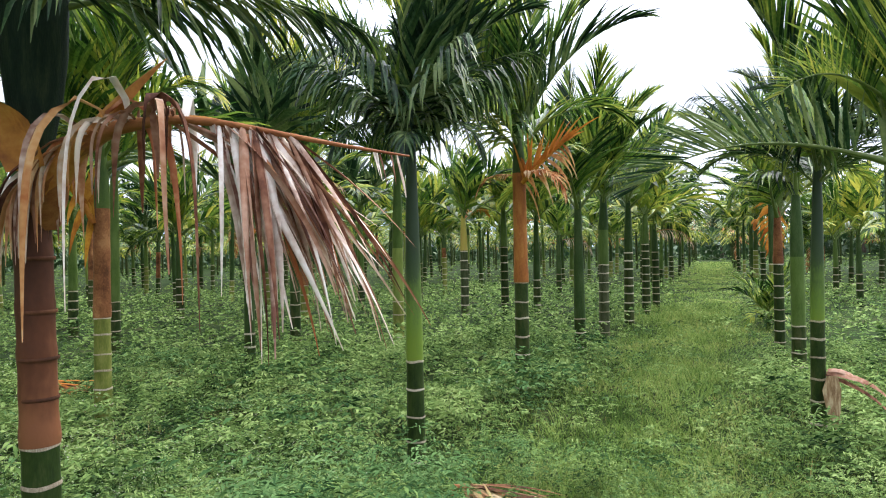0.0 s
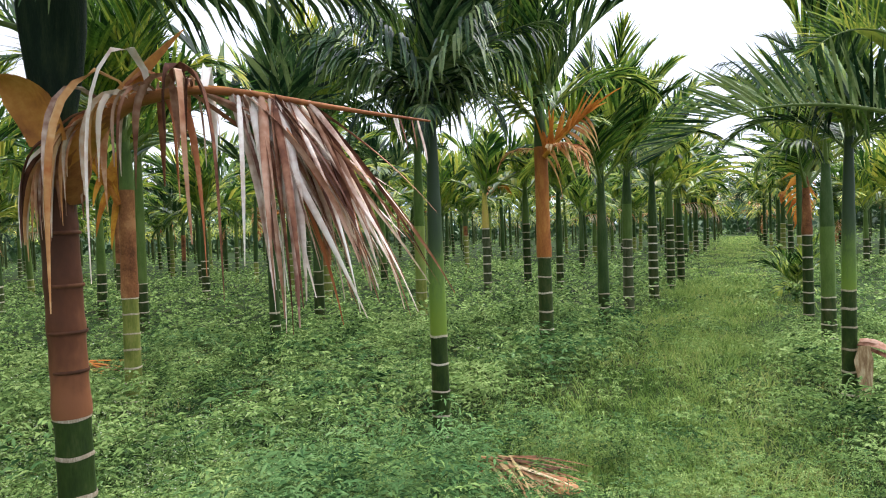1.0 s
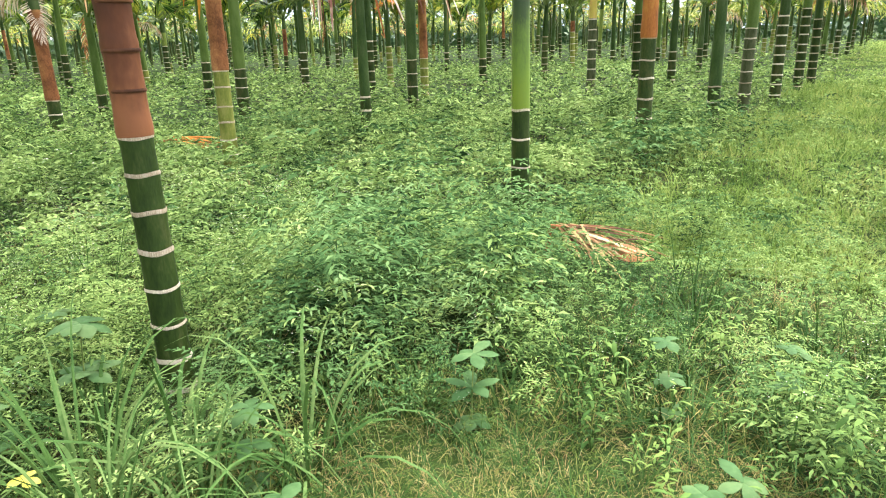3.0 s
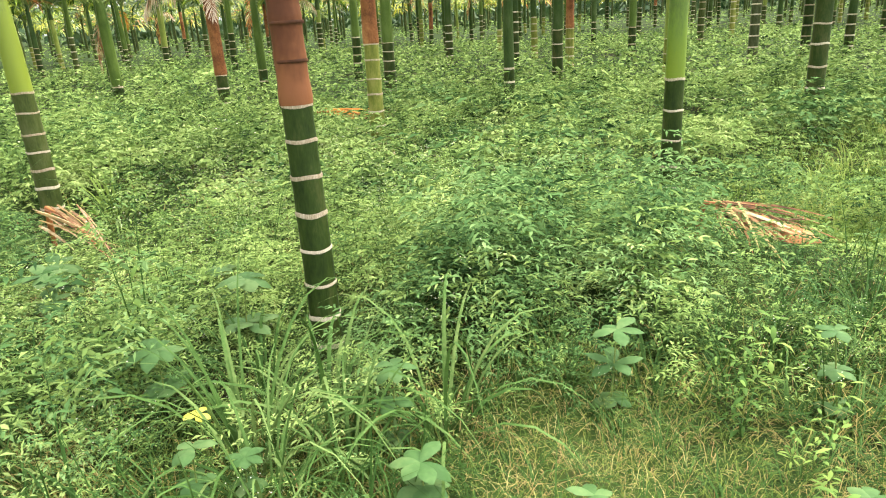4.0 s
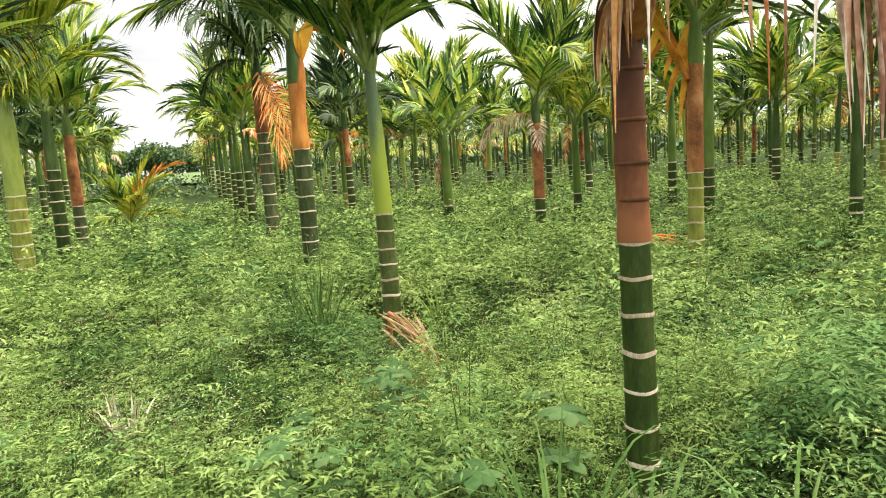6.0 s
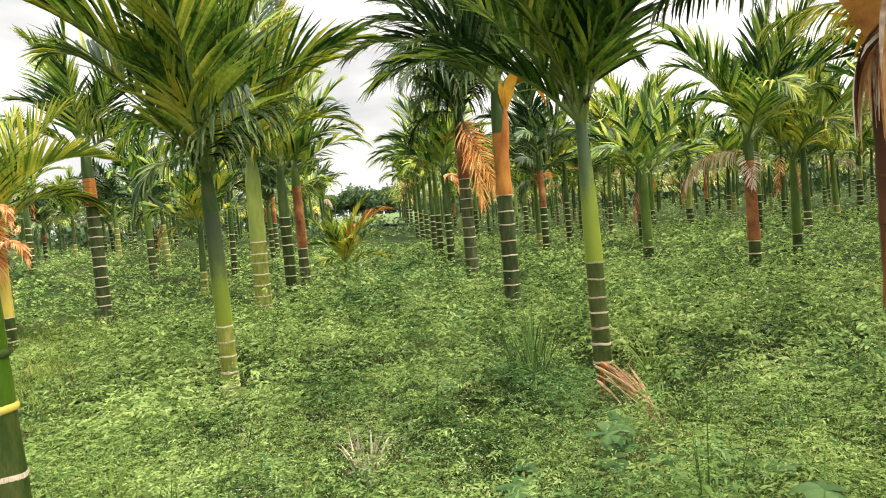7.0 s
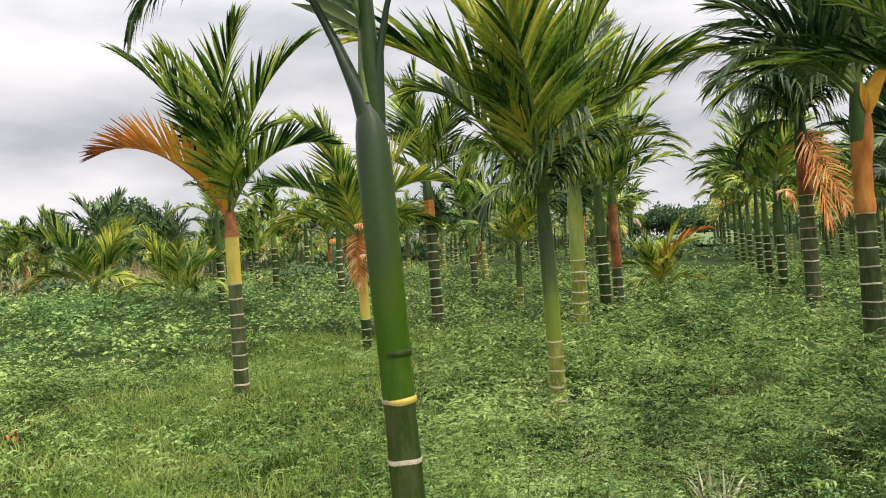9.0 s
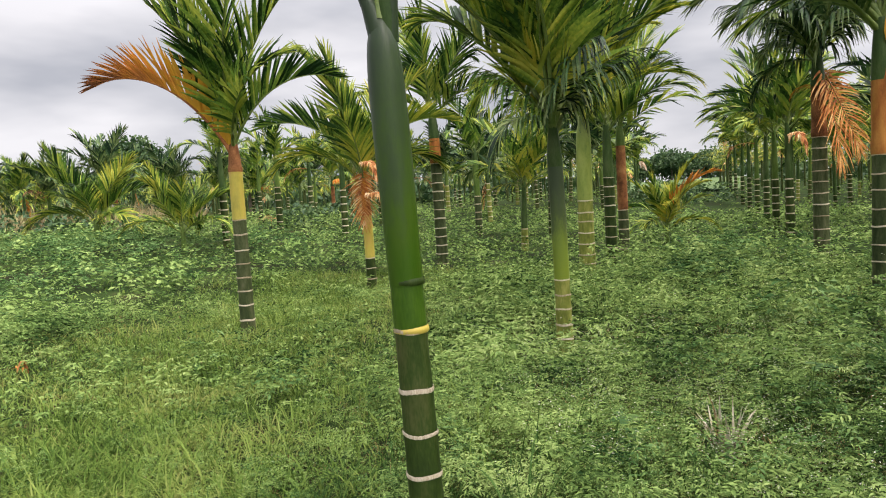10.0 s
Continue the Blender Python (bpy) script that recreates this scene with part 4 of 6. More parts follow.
for q, (dist, az, x, y, j) in enumerate(CELLS[:OWN]):
    h = rnd.uniform(2.0, 3.0) * (0.75 if j < -1 or az > 88 else 1.0)
    ring = rnd.uniform(0.5, 1.3)
    col = rnd.choice(("frond", "frond", "frond", "frond_light", "frond_light", "frond_dark"))
    if az > 92:
        col = rnd.choice(("frond", "frond_dark"))
    mat = rnd.choice(("dark", "dark", "dark", "dark", "dark", "green", "green", "green", "lime", "brown"))
    opt = dict(seed=300 + q, turn=rnd.uniform(0, 360), lean=(rnd.uniform(-0.03, 0.03), rnd.uniform(-0.03, 0.03)))
    opt["hang"] = [(rnd.uniform(0, 360), "fallen", col, rnd.uniform(0.6, 0.85), 0.08), (rnd.uniform(0, 360), "low", col, rnd.uniform(0.7, 0.9), 0.1)]
    if rnd.random() < 0.3:
        opt["hang"].append((rnd.uniform(0, 360), rnd.choice(("fallen", "low", "hung")), rnd.choice(("frond_dry", "frond_rust", "frond_rust", "frond_orange")), rnd.uniform(0.5, 0.75), 0.25))
    palm(x, y, rnd.uniform(0.14, 0.19), ring, 0.19, rnd.choice(("bark_green", "bark_green", "bark_mid", "bark_olive")),
         [(h - 0.45, mat), (h, "dark")] if mat not in ("dark", "green") else [(h, mat)], col, near=0, n=12, size=1.12 if az < 88 else 0.95, **opt)


def far_grove(cells):
    """The palms too far to tell apart, as one mesh."""
    r = np.random.RandomState(8)
    kinds = [frond_arrays(seed=40 + k, rise=a, bend=b, droop=0.6, pairs=8, segs=1, fold=0.0, sides=3, wide=0.17, leaf=0.62)
             for k, (a, b) in enumerate(((80, 30), (66, 55), (50, 80), (30, 90)))]
    vs, fs, ix, n = [], [], [], 0
    for dist, az, x, y, j in cells:
        h, z0 = r.uniform(1.5, 2.6), float(ground_z(x, y))
        v, f = tube([[x, y, z0 - 0.1], [x, y, z0 + h * 0.5], [x, y, z0 + h]], [0.085, 0.08, 0.05], 5)
        vs.append(v), fs.append(f + n), ix.append(np.full(len(f), 4))
        n += len(v)
        tone = r.randint(0, 3)
        for k in range(10):
            tv, tf, ti = kinds[[0, 0, 0, 1, 1, 1, 2, 2, 3, 3][k]]
            a, s = k * 2.4 + r.uniform(-0.3, 0.3), r.uniform(0.85, 1.15)
            c, d = np.cos(a) * s, np.sin(a) * s
            vs.append(np.stack([tv[:, 0] * c - tv[:, 1] * d + x, tv[:, 0] * d + tv[:, 1] * c + y, tv[:, 2] * s + z0 + h], 1))
            fs.append(tf + n), ix.append(np.where(ti == 0, 5 if r.uniform() < 0.06 else tone, 3))
            n += len(tv)
    me = mesh_of("palm_grove", np.vstack(vs), np.vstack(fs), [M["frond"], M["frond_light"], M["frond_dark"], M["rachis"], M["bark_green"], M["frond_rust"]], np.concatenate(ix))
    return tagged(new("palm_grove", me), "far rows of green areca palms", "palm grove", kind="stuff")


far_grove(CELLS[OWN:])


# ---- ground ----
def ground_sheet():
    ring = np.concatenate([np.linspace(0, 30, 61), 30 * 1.16 ** np.arange(1, 31)])
    ang = np.linspace(0, 2 * np.pi, 120, endpoint=False)
    rr, aa = np.meshgrid(ring[1:], ang, indexing="ij")
    x, y = rr * np.cos(aa), rr * np.sin(aa)
    v = np.vstack([[[0, 0, float(ground_z(0, 0))]], np.stack([x, y, ground_z(x, y)], -1).reshape(-1, 3)])
    n, k = len(ring) - 1, 120
    f = [[0, 1 + j, 1 + (j + 1) % k] for j in range(k)]
    f += [[1 + i * k + j, 1 + i * k + (j + 1) % k, 1 + (i + 1) * k + (j + 1) % k, 1 + (i + 1) * k + j][::-1] for i in range(n - 1) for j in range(k)]
    return new("ground", mesh_of("ground", v, f, M["soil"], smooth=True))


tagged(ground_sheet(), "damp earth under grass and weeds", "ground", kind="structure")


# ---- weeds and grass ----
def diamonds(root, way, across, length, width, sink):
    """Small pointed leaflets of one quad each."""
    mid = root + way * (length * 0.5)[:, None]
    tip = root + way * length[:, None] - np.outer(sink, [0, 0, 1.0])
    half = across * (width / 2)[:, None]
    v = np.stack([root, mid - half, tip, mid + half], 1).reshape(-1, 3)
    return v, np.arange(len(v)).reshape(-1, 4)


def herb_template(r, height, leaves, lobes, lobe_len, lobe_wide, spread=0.11, reach=0.0):
    """A bushy weed with divided leaves."""
    root, way, across, ln, wd = [], [], [], [], []
    for i in range(leaves):
        a = r.uniform(0, 2 * np.pi)
        hz = height * (0.15 + 0.85 * r.uniform() ** 0.7)
        off = r.uniform(0.01, spread) * (1.25 - 0.5 * hz / height)
        base = np.array([off * np.cos(a), off * np.sin(a), hz])
        el = r.uniform(-0.2, 0.5)
        d = np.array([np.cos(a) * np.cos(el), np.sin(a) * np.cos(el), np.sin(el)])
        side = np.array([-np.sin(a), np.cos(a), 0])
        for k in range(lobes):
            t = (k // 2 + 0.4) / (lobes / 2)
            s = 0 if k == lobes - 1 else (1 if k % 2 else -1)
            w = unit(d * 0.75 + side * s * 0.8 + np.array([0, 0, r.uniform(-0.25, 0.25)]))
            root.append(base + d * (reach or lobe_len * 1.6) * t - np.array([0, 0, 0.25 * reach * t * t]))
            way.append(w)
            across.append(unit(np.cross(w, np.array([0, 0, 1.0]) + r.uniform(-0.9, 0.9, 3))))
            ln.append(lobe_len * r.uniform(0.7, 1.25))
            wd.append(lobe_wide * r.uniform(0.7, 1.25))
    ln = np.array(ln)
    return diamonds(np.array(root), np.array(way), np.array(across), ln, np.array(wd), ln * 0.25)


def bloom_template(r, height, n=14, size=0.008, wide=0.05):
    root = np.stack([r.normal(0, wide, n), r.normal(0, wide, n), height * r.uniform(0.85, 1.15, n)], 1)
    way = unit(r.normal(0, 1, (n, 3)) * [1, 1, 0.3])
    across = unit(np.cross(way, [0, 0, 1.0]))
    return diamonds(root, way, across, np.full(n, size), np.full(n, size * 0.9), np.full(n, 0.0))


def tuft_template(r, height, count, wide, segs=3, low=0.7, bend=2.0):
    a = r.uniform(0, 2 * np.pi, count)
    el = r.uniform(low, 1.45, count)
    way = np.stack([np.cos(a) * np.cos(el), np.sin(a) * np.cos(el), np.sin(el)], 1)
    root = np.stack([0.03 * np.cos(a), 0.03 * np.sin(a), np.full(count, -0.02)], 1) * r.uniform(0.2, 1.5, count)[:, None]
    across = np.stack([-np.sin(a), np.cos(a), np.zeros(count)], 1)
    return blades(root, way, across, height * r.uniform(0.5, 1.15, count), np.full(count, wide), r.uniform(0.6, bend, count), segs, 0.0, "grass")


def scatter(name, templates, px, py, scale, material, label, category, seed, kind="stuff"):
    """Sets turned and scaled copies of the templates into one mesh on the ground."""
    r = np.random.RandomState(seed)
    which = r.randint(0, len(templates), len(px))
    pz = ground_z(px, py)
    turn = r.uniform(0, 2 * np.pi, len(px))
    vs, fs, n = [], [], 0
    for k, (tv, tf) in enumerate(templates):
        sel = which == k
        if not sel.any():
            continue
        c, s = np.cos(turn[sel]), np.sin(turn[sel])
        sc = scale[sel]
        x = (tv[None, :, 0] * c[:, None] - tv[None, :, 1] * s[:, None]) * sc[:, None] + px[sel][:, None]
        y = (tv[None, :, 0] * s[:, None] + tv[None, :, 1] * c[:, None]) * sc[:, None] + py[sel][:, None]
        z = tv[None, :, 2] * sc[:, None] + pz[sel][:, None]
        vs.append(np.stack([x, y, z], -1).reshape(-1, 3))
        m = int(sel.sum())
        fs.append((tf[None] + (np.arange(m) * len(tv))[:, None, None]).reshape(-1, 4) + n)
        n += m * len(tv)
    return tagged(new(name, mesh_of(name, np.vstack(vs), np.vstack(fs), material)), label, category, kind=kind)


def spots(r, count, near, far, az0=-33, az1=136, even=1.0):
    """Random places in a sector of the plan, az from +y towards -x; below 1, even sets more of them near."""
    k = 1 + even
    d = r.uniform(near ** k, far ** k, count) ** (1 / k)
    a = np.radians(r.uniform(az0, az1, count))
    return 0.5 - d * np.sin(a), d * np.cos(a) - 0.1


def lane(x, y):
    """1 on the mown lanes between the palms, 0 elsewhere."""
    a = np.abs((x - 2.15) * 0.957 - (y - 7.6) * 0.29)
    l1 = (1 - smoothstep(0.6, 1.3, a)) * smoothstep(2.5, 6, y)
    l2 = (1 - smoothstep(0.4, 0.85, np.hypot((x - 0.55) * 0.75, (y - 1.45))))
    k = np.clip((-3.0 - x) / 6.0, 0, 1)
    l3 = (1 - smoothstep(1.3, 2.6, np.hypot(x + 3.0 + 6.0 * k, y + 3.0 + 0.2 * k))) * 0.85
    return np.clip(l1 + l2 + l3, 0, 1)


def patches(x, y):
    """Slow variation of the growth, 0 to 1."""
    return np.clip(0.5 + 0.35 * np.sin(1.1 * x + 0.6 * np.sin(1.7 * y)) * np.cos(0.9 * y - 0.5 * x) + 0.25 * np.sin(2.6 * x - 1.9 * y + 1.0), 0, 1)


# mounds of taller feathery weeds, darkened partly as palm shade: place, radius, strength
MOUNDS = np.array([(-0.35, 2.55, 0.55, 1.0), (0.0, 3.15, 0.7, 1.0), (-0.75, 1.95, 0.3, 0.7), (-1.38, 5.6, 0.75, 1.0), (0.45, 4.5, 0.7, 0.7), (0.75, 6.7, 0.8, 0.9), (-1.8, 7.0, 0.8, 0.8),
                   (1.9, 9.2, 0.9, 0.9), (-9.0, 2.3, 1.3, 0.9), (-11.7, 3.9, 1.6, 0.8), (-5.2, 2.2, 0.5, 0.6), (-3.2, 1.9, 0.4, 0.7), (-13.5, -9.7, 2.4, 1.0), (-10.0, -8.4, 1.8, 0.8), (-1.45, 1.2, 0.35, 0.6),
                   (-6.0, 4.6, 0.8, 0.7), (-4.0, 7.6, 0.9, 0.7), (-15.0, -5.9, 1.5, 0.8)])
# drifts of weeds in flower, and of yellow-green leafy herbs
DRIFTS = np.array([(-3.4, 1.1, 0.9), (-2.5, 0.5, 0.6), (-1.8, 3.4, 1.0), (-3.6, 0.2, 0.7), (-2.4, 3.1, 0.8), (-4.7, 0.5, 0.6), (-5.5, 1.5, 0.8), (-2.7, 4.6, 1.0), (-3.9, 4.4, 1.0), (-0.9, 3.6, 0.5), (-4.6, 3.6, 0.7)])
LEAFY = np.array([(0.15, 2.55, 0.28), (0.5, 2.3, 0.35), (0.75, 2.15, 0.4), (0.85, 1.75, 0.3), (1.0, 2.9, 0.5), (-1.6, 1.2, 0.4), (-2.6, 2.6, 0.5), (-3.0, 3.2, 0.6)])


def near_to(places, x, y):
    """How far into one of the round patches a place lies, 0 to 1."""
    g = np.exp(-((x[:, None] - places[None, :, 0]) ** 2 + (y[:, None] - places[None, :, 1]) ** 2) / places[None, :, 2] ** 2)
    return np.max(g * (places[None, :, 3] if places.shape[1] > 3 else 1.0), axis=1)


def leafy_template(r, height, leaves, size):
    """An upright herb with pointed folded leaves in tiers."""
    z = height * np.sort(r.uniform(0.2, 1.0, leaves))
    a = np.arange(leaves) * 2.4 + r.uniform(-0.4, 0.4, leaves)
    el = r.uniform(0.1, 0.8, leaves)
    way = np.stack([np.cos(a) * np.cos(el), np.sin(a) * np.cos(el), np.sin(el)], 1)
    across = np.stack([-np.sin(a), np.cos(a), np.zeros(leaves)], 1)
    return blades(np.stack([0.012 * np.cos(a), 0.012 * np.sin(a), z], 1), way, across, size * r.uniform(0.6, 1.2, leaves), size * 0.26 * r.uniform(0.8, 1.2, leaves), r.uniform(0.5, 1.6, leaves), 3, 0.12, "oval")


def clumps(x, y):
    """Fast variation of the growth, plant by plant, 0 to 1."""
    return np.clip(0.5 + 0.3 * np.sin(6.1 * x + 2.0 * np.sin(3.3 * y)) * np.sin(5.3 * y + 1.7 * np.sin(4.1 * x)) + 0.3 * np.sin(9.7 * x - 7.9 * y) * np.sin(3.1 * x + 8.3 * y + 1.0), 0, 1)


rs = np.random.RandomState(5)
FEET = np.array(KNOWN + [(0.35, 3.68), (0.5, 3.6), (-3.2, 2.35), (-2.9, 2.27), (-3.45, 2.42), (-4.4, 6.8), (0.75, 3.8), (-0.93, 1.87), (-0.86, 1.78), (-0.2, 4.7), (-0.19, 4.55)])
fine_herbs = [herb_template(rs, h, 13, 7, 0.030, 0.0078, 0.10, 0.08) for h in (0.20, 0.28, 0.36, 0.25, 0.32)] + [herb_template(rs, 0.26, 12, 7, 0.034, 0.009, 0.11, 0.09), herb_template(rs, 0.22, 22, 3, 0.034, 0.009)]
lacy_herbs = [herb_template(rs, h, 14, 7, 0.029, 0.0072, 0.10, 0.085) for h in (0.28, 0.36, 0.42)]
mid_herbs = [herb_template(rs, h, 13, 4, 0.050, 0.016, 0.14) for h in (0.24, 0.30, 0.38, 0.28)]
far_herbs = [herb_template(rs, h, 13, 2, 0.072, 0.034, 0.22) for h in (0.24, 0.32)]
leafy_herbs = [leafy_template(rs, h, 16, 0.06) for h in (0.22, 0.30, 0.38)]
turf_tufts = [tuft_template(rs, h, 12, 0.0034, 2, 0.05, 2.6) for h in (0.08, 0.11, 0.15, 0.20)]
fine_tufts = [tuft_template(rs, h, 9, 0.0038, 2, 0.4, 3.2) for h in (0.16, 0.22, 0.28, 0.36)]
long_tufts = [tuft_template(rs, h, 9, 0.006, 3) for h in (0.26, 0.34, 0.42)]
mid_tufts = [tuft_template(rs, h, 7, 0.011, 2) for h in (0.20, 0.30)]
far_tufts = [tuft_template(rs, h, 7, 0.03, 2) for h in (0.26, 0.36)]
stalks = [tuft_template(rs, h, 4, 0.004, 3, 1.25, 0.7) for h in (0.42, 0.54)]
blooms = [bloom_template(rs, h, 14, 0.005) for h in (0.27, 0.33)]
big_blooms = [bloom_template(rs, h, 10, 0.013, 0.10) for h in (0.28, 0.34)]


def cover(name, temps, near, far, count, mat, label, cat, seed, size, want, tall=0.0, even=1.0, az=(-33, 136)):
    """One sort of growth over the plan; want gives how likely a plant stands at a place, tall how much it grows on the mounds."""
    px, py = spots(rs, count, near, far, *az, even=even)
    dd, aa = np.hypot(px - 0.5, py), np.degrees(np.arctan2(0.5 - px, py))
    front = ((dd > 2.3) | (aa < 84)) & ((dd > 3.8) | (aa > -26))
    ln, pt, dark = lane(px, py), patches(px, py), near_to(MOUNDS, px, py)
    front &= ~((aa > 73.5) & (aa < 80.5) & (dd > 42))
    keep = front & (rs.uniform(0, 1, count) < want(px, py, ln, pt, dark, dd))
    px, py, ln, pt, dark = px[keep], py[keep], ln[keep], pt[keep], dark[keep]
    sc = size * rs.uniform(0.7, 1.25, len(px)) * ((0.75 + 0.5 * pt + tall * dark) * (0.56 + 0.86 * clumps(px, py)) if tall else 1.0 - 0.25 * ln)
    feet = np.min(np.hypot(px[:, None] - FEET[None, :, 0], py[:, None] - FEET[None, :, 1]), axis=1)
    sc = sc * (0.35 + 0.65 * smoothstep(0.03, 0.5, feet)) * (1 - 0.3 * ln)
    scatter(name, temps, px, py, sc, M[mat], label, cat, seed)


def weed_share(bare):
    return lambda x, y, ln, pt, dark, d: (1 - bare * ln) * (0.72 + 0.28 * pt) * (1 - 0.92 * (1 - smoothstep(1.5, 2.4, d))) * (1 - 0.6 * dark) * (1 - 0.5 * near_to(LEAFY, x, y))


def dark_share(x, y, ln, pt, dark, d):
    return np.clip(0.06 + 0.9 * dark, 0, 1) * (1 - 0.85 * ln)


def grass_share(x, y, ln, pt, dark, d):
    return (0.35 + 0.65 * np.maximum(np.maximum(ln, 1 - pt), 1 - smoothstep(1.4, 2.0, d))) * (1 - 0.6 * dark)


def bloom_share(x, y, ln, pt, dark, d):
    return np.clip(0.2 + near_to(DRIFTS, x, y), 0, 1) * (1 - ln) * (1 - 0.8 * dark)


cover("weed_cover", fine_herbs, 1.1, 4.6, 4600, "herb", "dense low green weeds with divided leaves", "weeds", 1, 0.85, weed_share(0.92), 0.2)
cover("weed_cover", mid_herbs, 4.4, 10.5, 8400, "herb", "dense green weeds between the palms", "weeds", 2, 1.0, weed_share(0.85), 0.2, 0.7)
cover("weed_cover", far_herbs, 10, 26, 7500, "herb", "green weeds under the farther palms", "weeds", 3, 1.05, weed_share(0.6), 0.2, 0.7)
cover("weed_cover", far_herbs, 25, 75, 2400, "herb", "green weeds far between the palms", "weeds", 4, 1.7, weed_share(0.6), 0.2)
cover("dark_weeds", lacy_herbs, 1.2, 4.6, 3800, "herb_dark", "taller feathery weeds in mounds, dark green partly as palm shade", "weeds", 16, 0.9, dark_share, 0.35)
cover("dark_weeds", mid_herbs, 4.4, 20, 9000, "herb_dark", "taller feathery weeds under palms, dark green partly as their shade", "weeds", 17, 1.0, dark_share, 0.5, 0.6)
cover("leafy_weeds", leafy_herbs, 1.0, 4.6, 1500, "leafy", "yellow-green herbs with pointed leaves", "weeds", 18, 0.85, lambda x, y, ln, pt, dark, d: np.clip(0.04 + near_to(LEAFY, x, y), 0, 1), 0.1)
cover("grass_cover", fine_tufts, 0.6, 4.6, 10500, "grass", "short yellow-green grass among weeds", "grass", 5, 0.8, grass_share)
cover("grass_cover", mid_tufts, 4.3, 10, 7500, "grass", "grass among the weeds and on the lane", "grass", 6, 0.8, grass_share)
cover("grass_cover", far_tufts, 10.5, 40, 5000, "lane_grass", "grass on the lanes between the palms", "grass", 7, 0.75, grass_share)
cover("dry_grass", fine_tufts, 0.6, 4.0, 1800, "straw", "thin dry straw-coloured grass", "grass", 8, 0.75, grass_share)
cover("turf", turf_tufts, 0.7, 2.5, 8000, "grass", "short tangled grass on the trodden patch", "grass", 10, 1.0, lambda x, y, ln, pt, dark, d: 0.45 + 0.55 * np.maximum(ln, 1 - smoothstep(1.5, 2.1, d)), az=(-25, 84))
cover("turf", turf_tufts, 0.7, 2.3, 1800, "straw", "short dry grass among the green", "grass", 22, 1.0, lambda x, y, ln, pt, dark, d: 0.3 + 0.7 * ln, az=(-25, 84))
cover("grass_cover", long_tufts, 0.9, 3.4, 1800, "blade", "longer green grass between the weeds", "grass", 12, 1.0, grass_share)
cover("dry_grass", mid_tufts, 3.5, 10.5, 2600, "straw", "olive and straw-coloured grass", "grass", 11, 0.6, lambda x, y, ln, pt, dark, d: grass_share(x, y, ln, pt, dark, d) * (x < -2))
cover("dry_grass", fine_tufts, 1.3, 2.6, 3000, "straw", "brown dry grass on the bare patch", "grass", 14, 0.5, lambda x, y, ln, pt, dark, d: 1 - smoothstep(0.1, 0.55, np.hypot(x - 0.12, (y - 1.7) * 0.8)))
cover("weed_stalks", stalks, 1.4, 7.5, 1200, "blade", "thin upright green weed stalks", "weeds", 15, 1.0, weed_share(0.9), 0.3)
cover("weed_blooms", blooms, 1.3, 6.0, 4200, "bloom", "tiny white weed flowers", "flowers", 9, 1.0, bloom_share, 0.2)
cover("weed_blooms", big_blooms, 5.0, 22, 4500, "bloom", "white haze of weed flowers between palms", "flowers", 19, 1.0, bloom_share, 0.2, 0.7)


def lane_cover(name, temps, x0, y0, way, length, half, count, size, mat, label, seed):
    """Short grass on one straight lane, thinner with distance."""
    r = np.random.RandomState(seed)
    s, w = length * r.uniform(0, 1, count) ** 1.4, r.normal(0, half, count)
    d = np.array(way) / np.hypot(*way)
    px, py = x0 + d[0] * s + d[1] * w, y0 + d[1] * s - d[0] * w
    scatter(name, temps, px, py, size * r.uniform(0.6, 1.2, count) * (1 + 0.025 * s), M[mat], label, "grass", seed)


lane_cover("grass_cover", mid_tufts, 1.0, 3.8, (0.29, 0.957), 14, 0.7, 8000, 0.75, "lane_grass", "short mown grass on the lane", 13)
lane_cover("grass_cover", far_tufts, 4.6, 15.6, (0.29, 0.957), 45, 0.9, 3200, 0.6, "lane_grass", "mown grass far along the lane", 20)
lane_cover("grass_cover", mid_tufts, -2.4, -3.0, (-1.0, -0.03), 9.5, 1.15, 10500, 0.75, "lane_grass", "short mown grass beside the bank", 21)


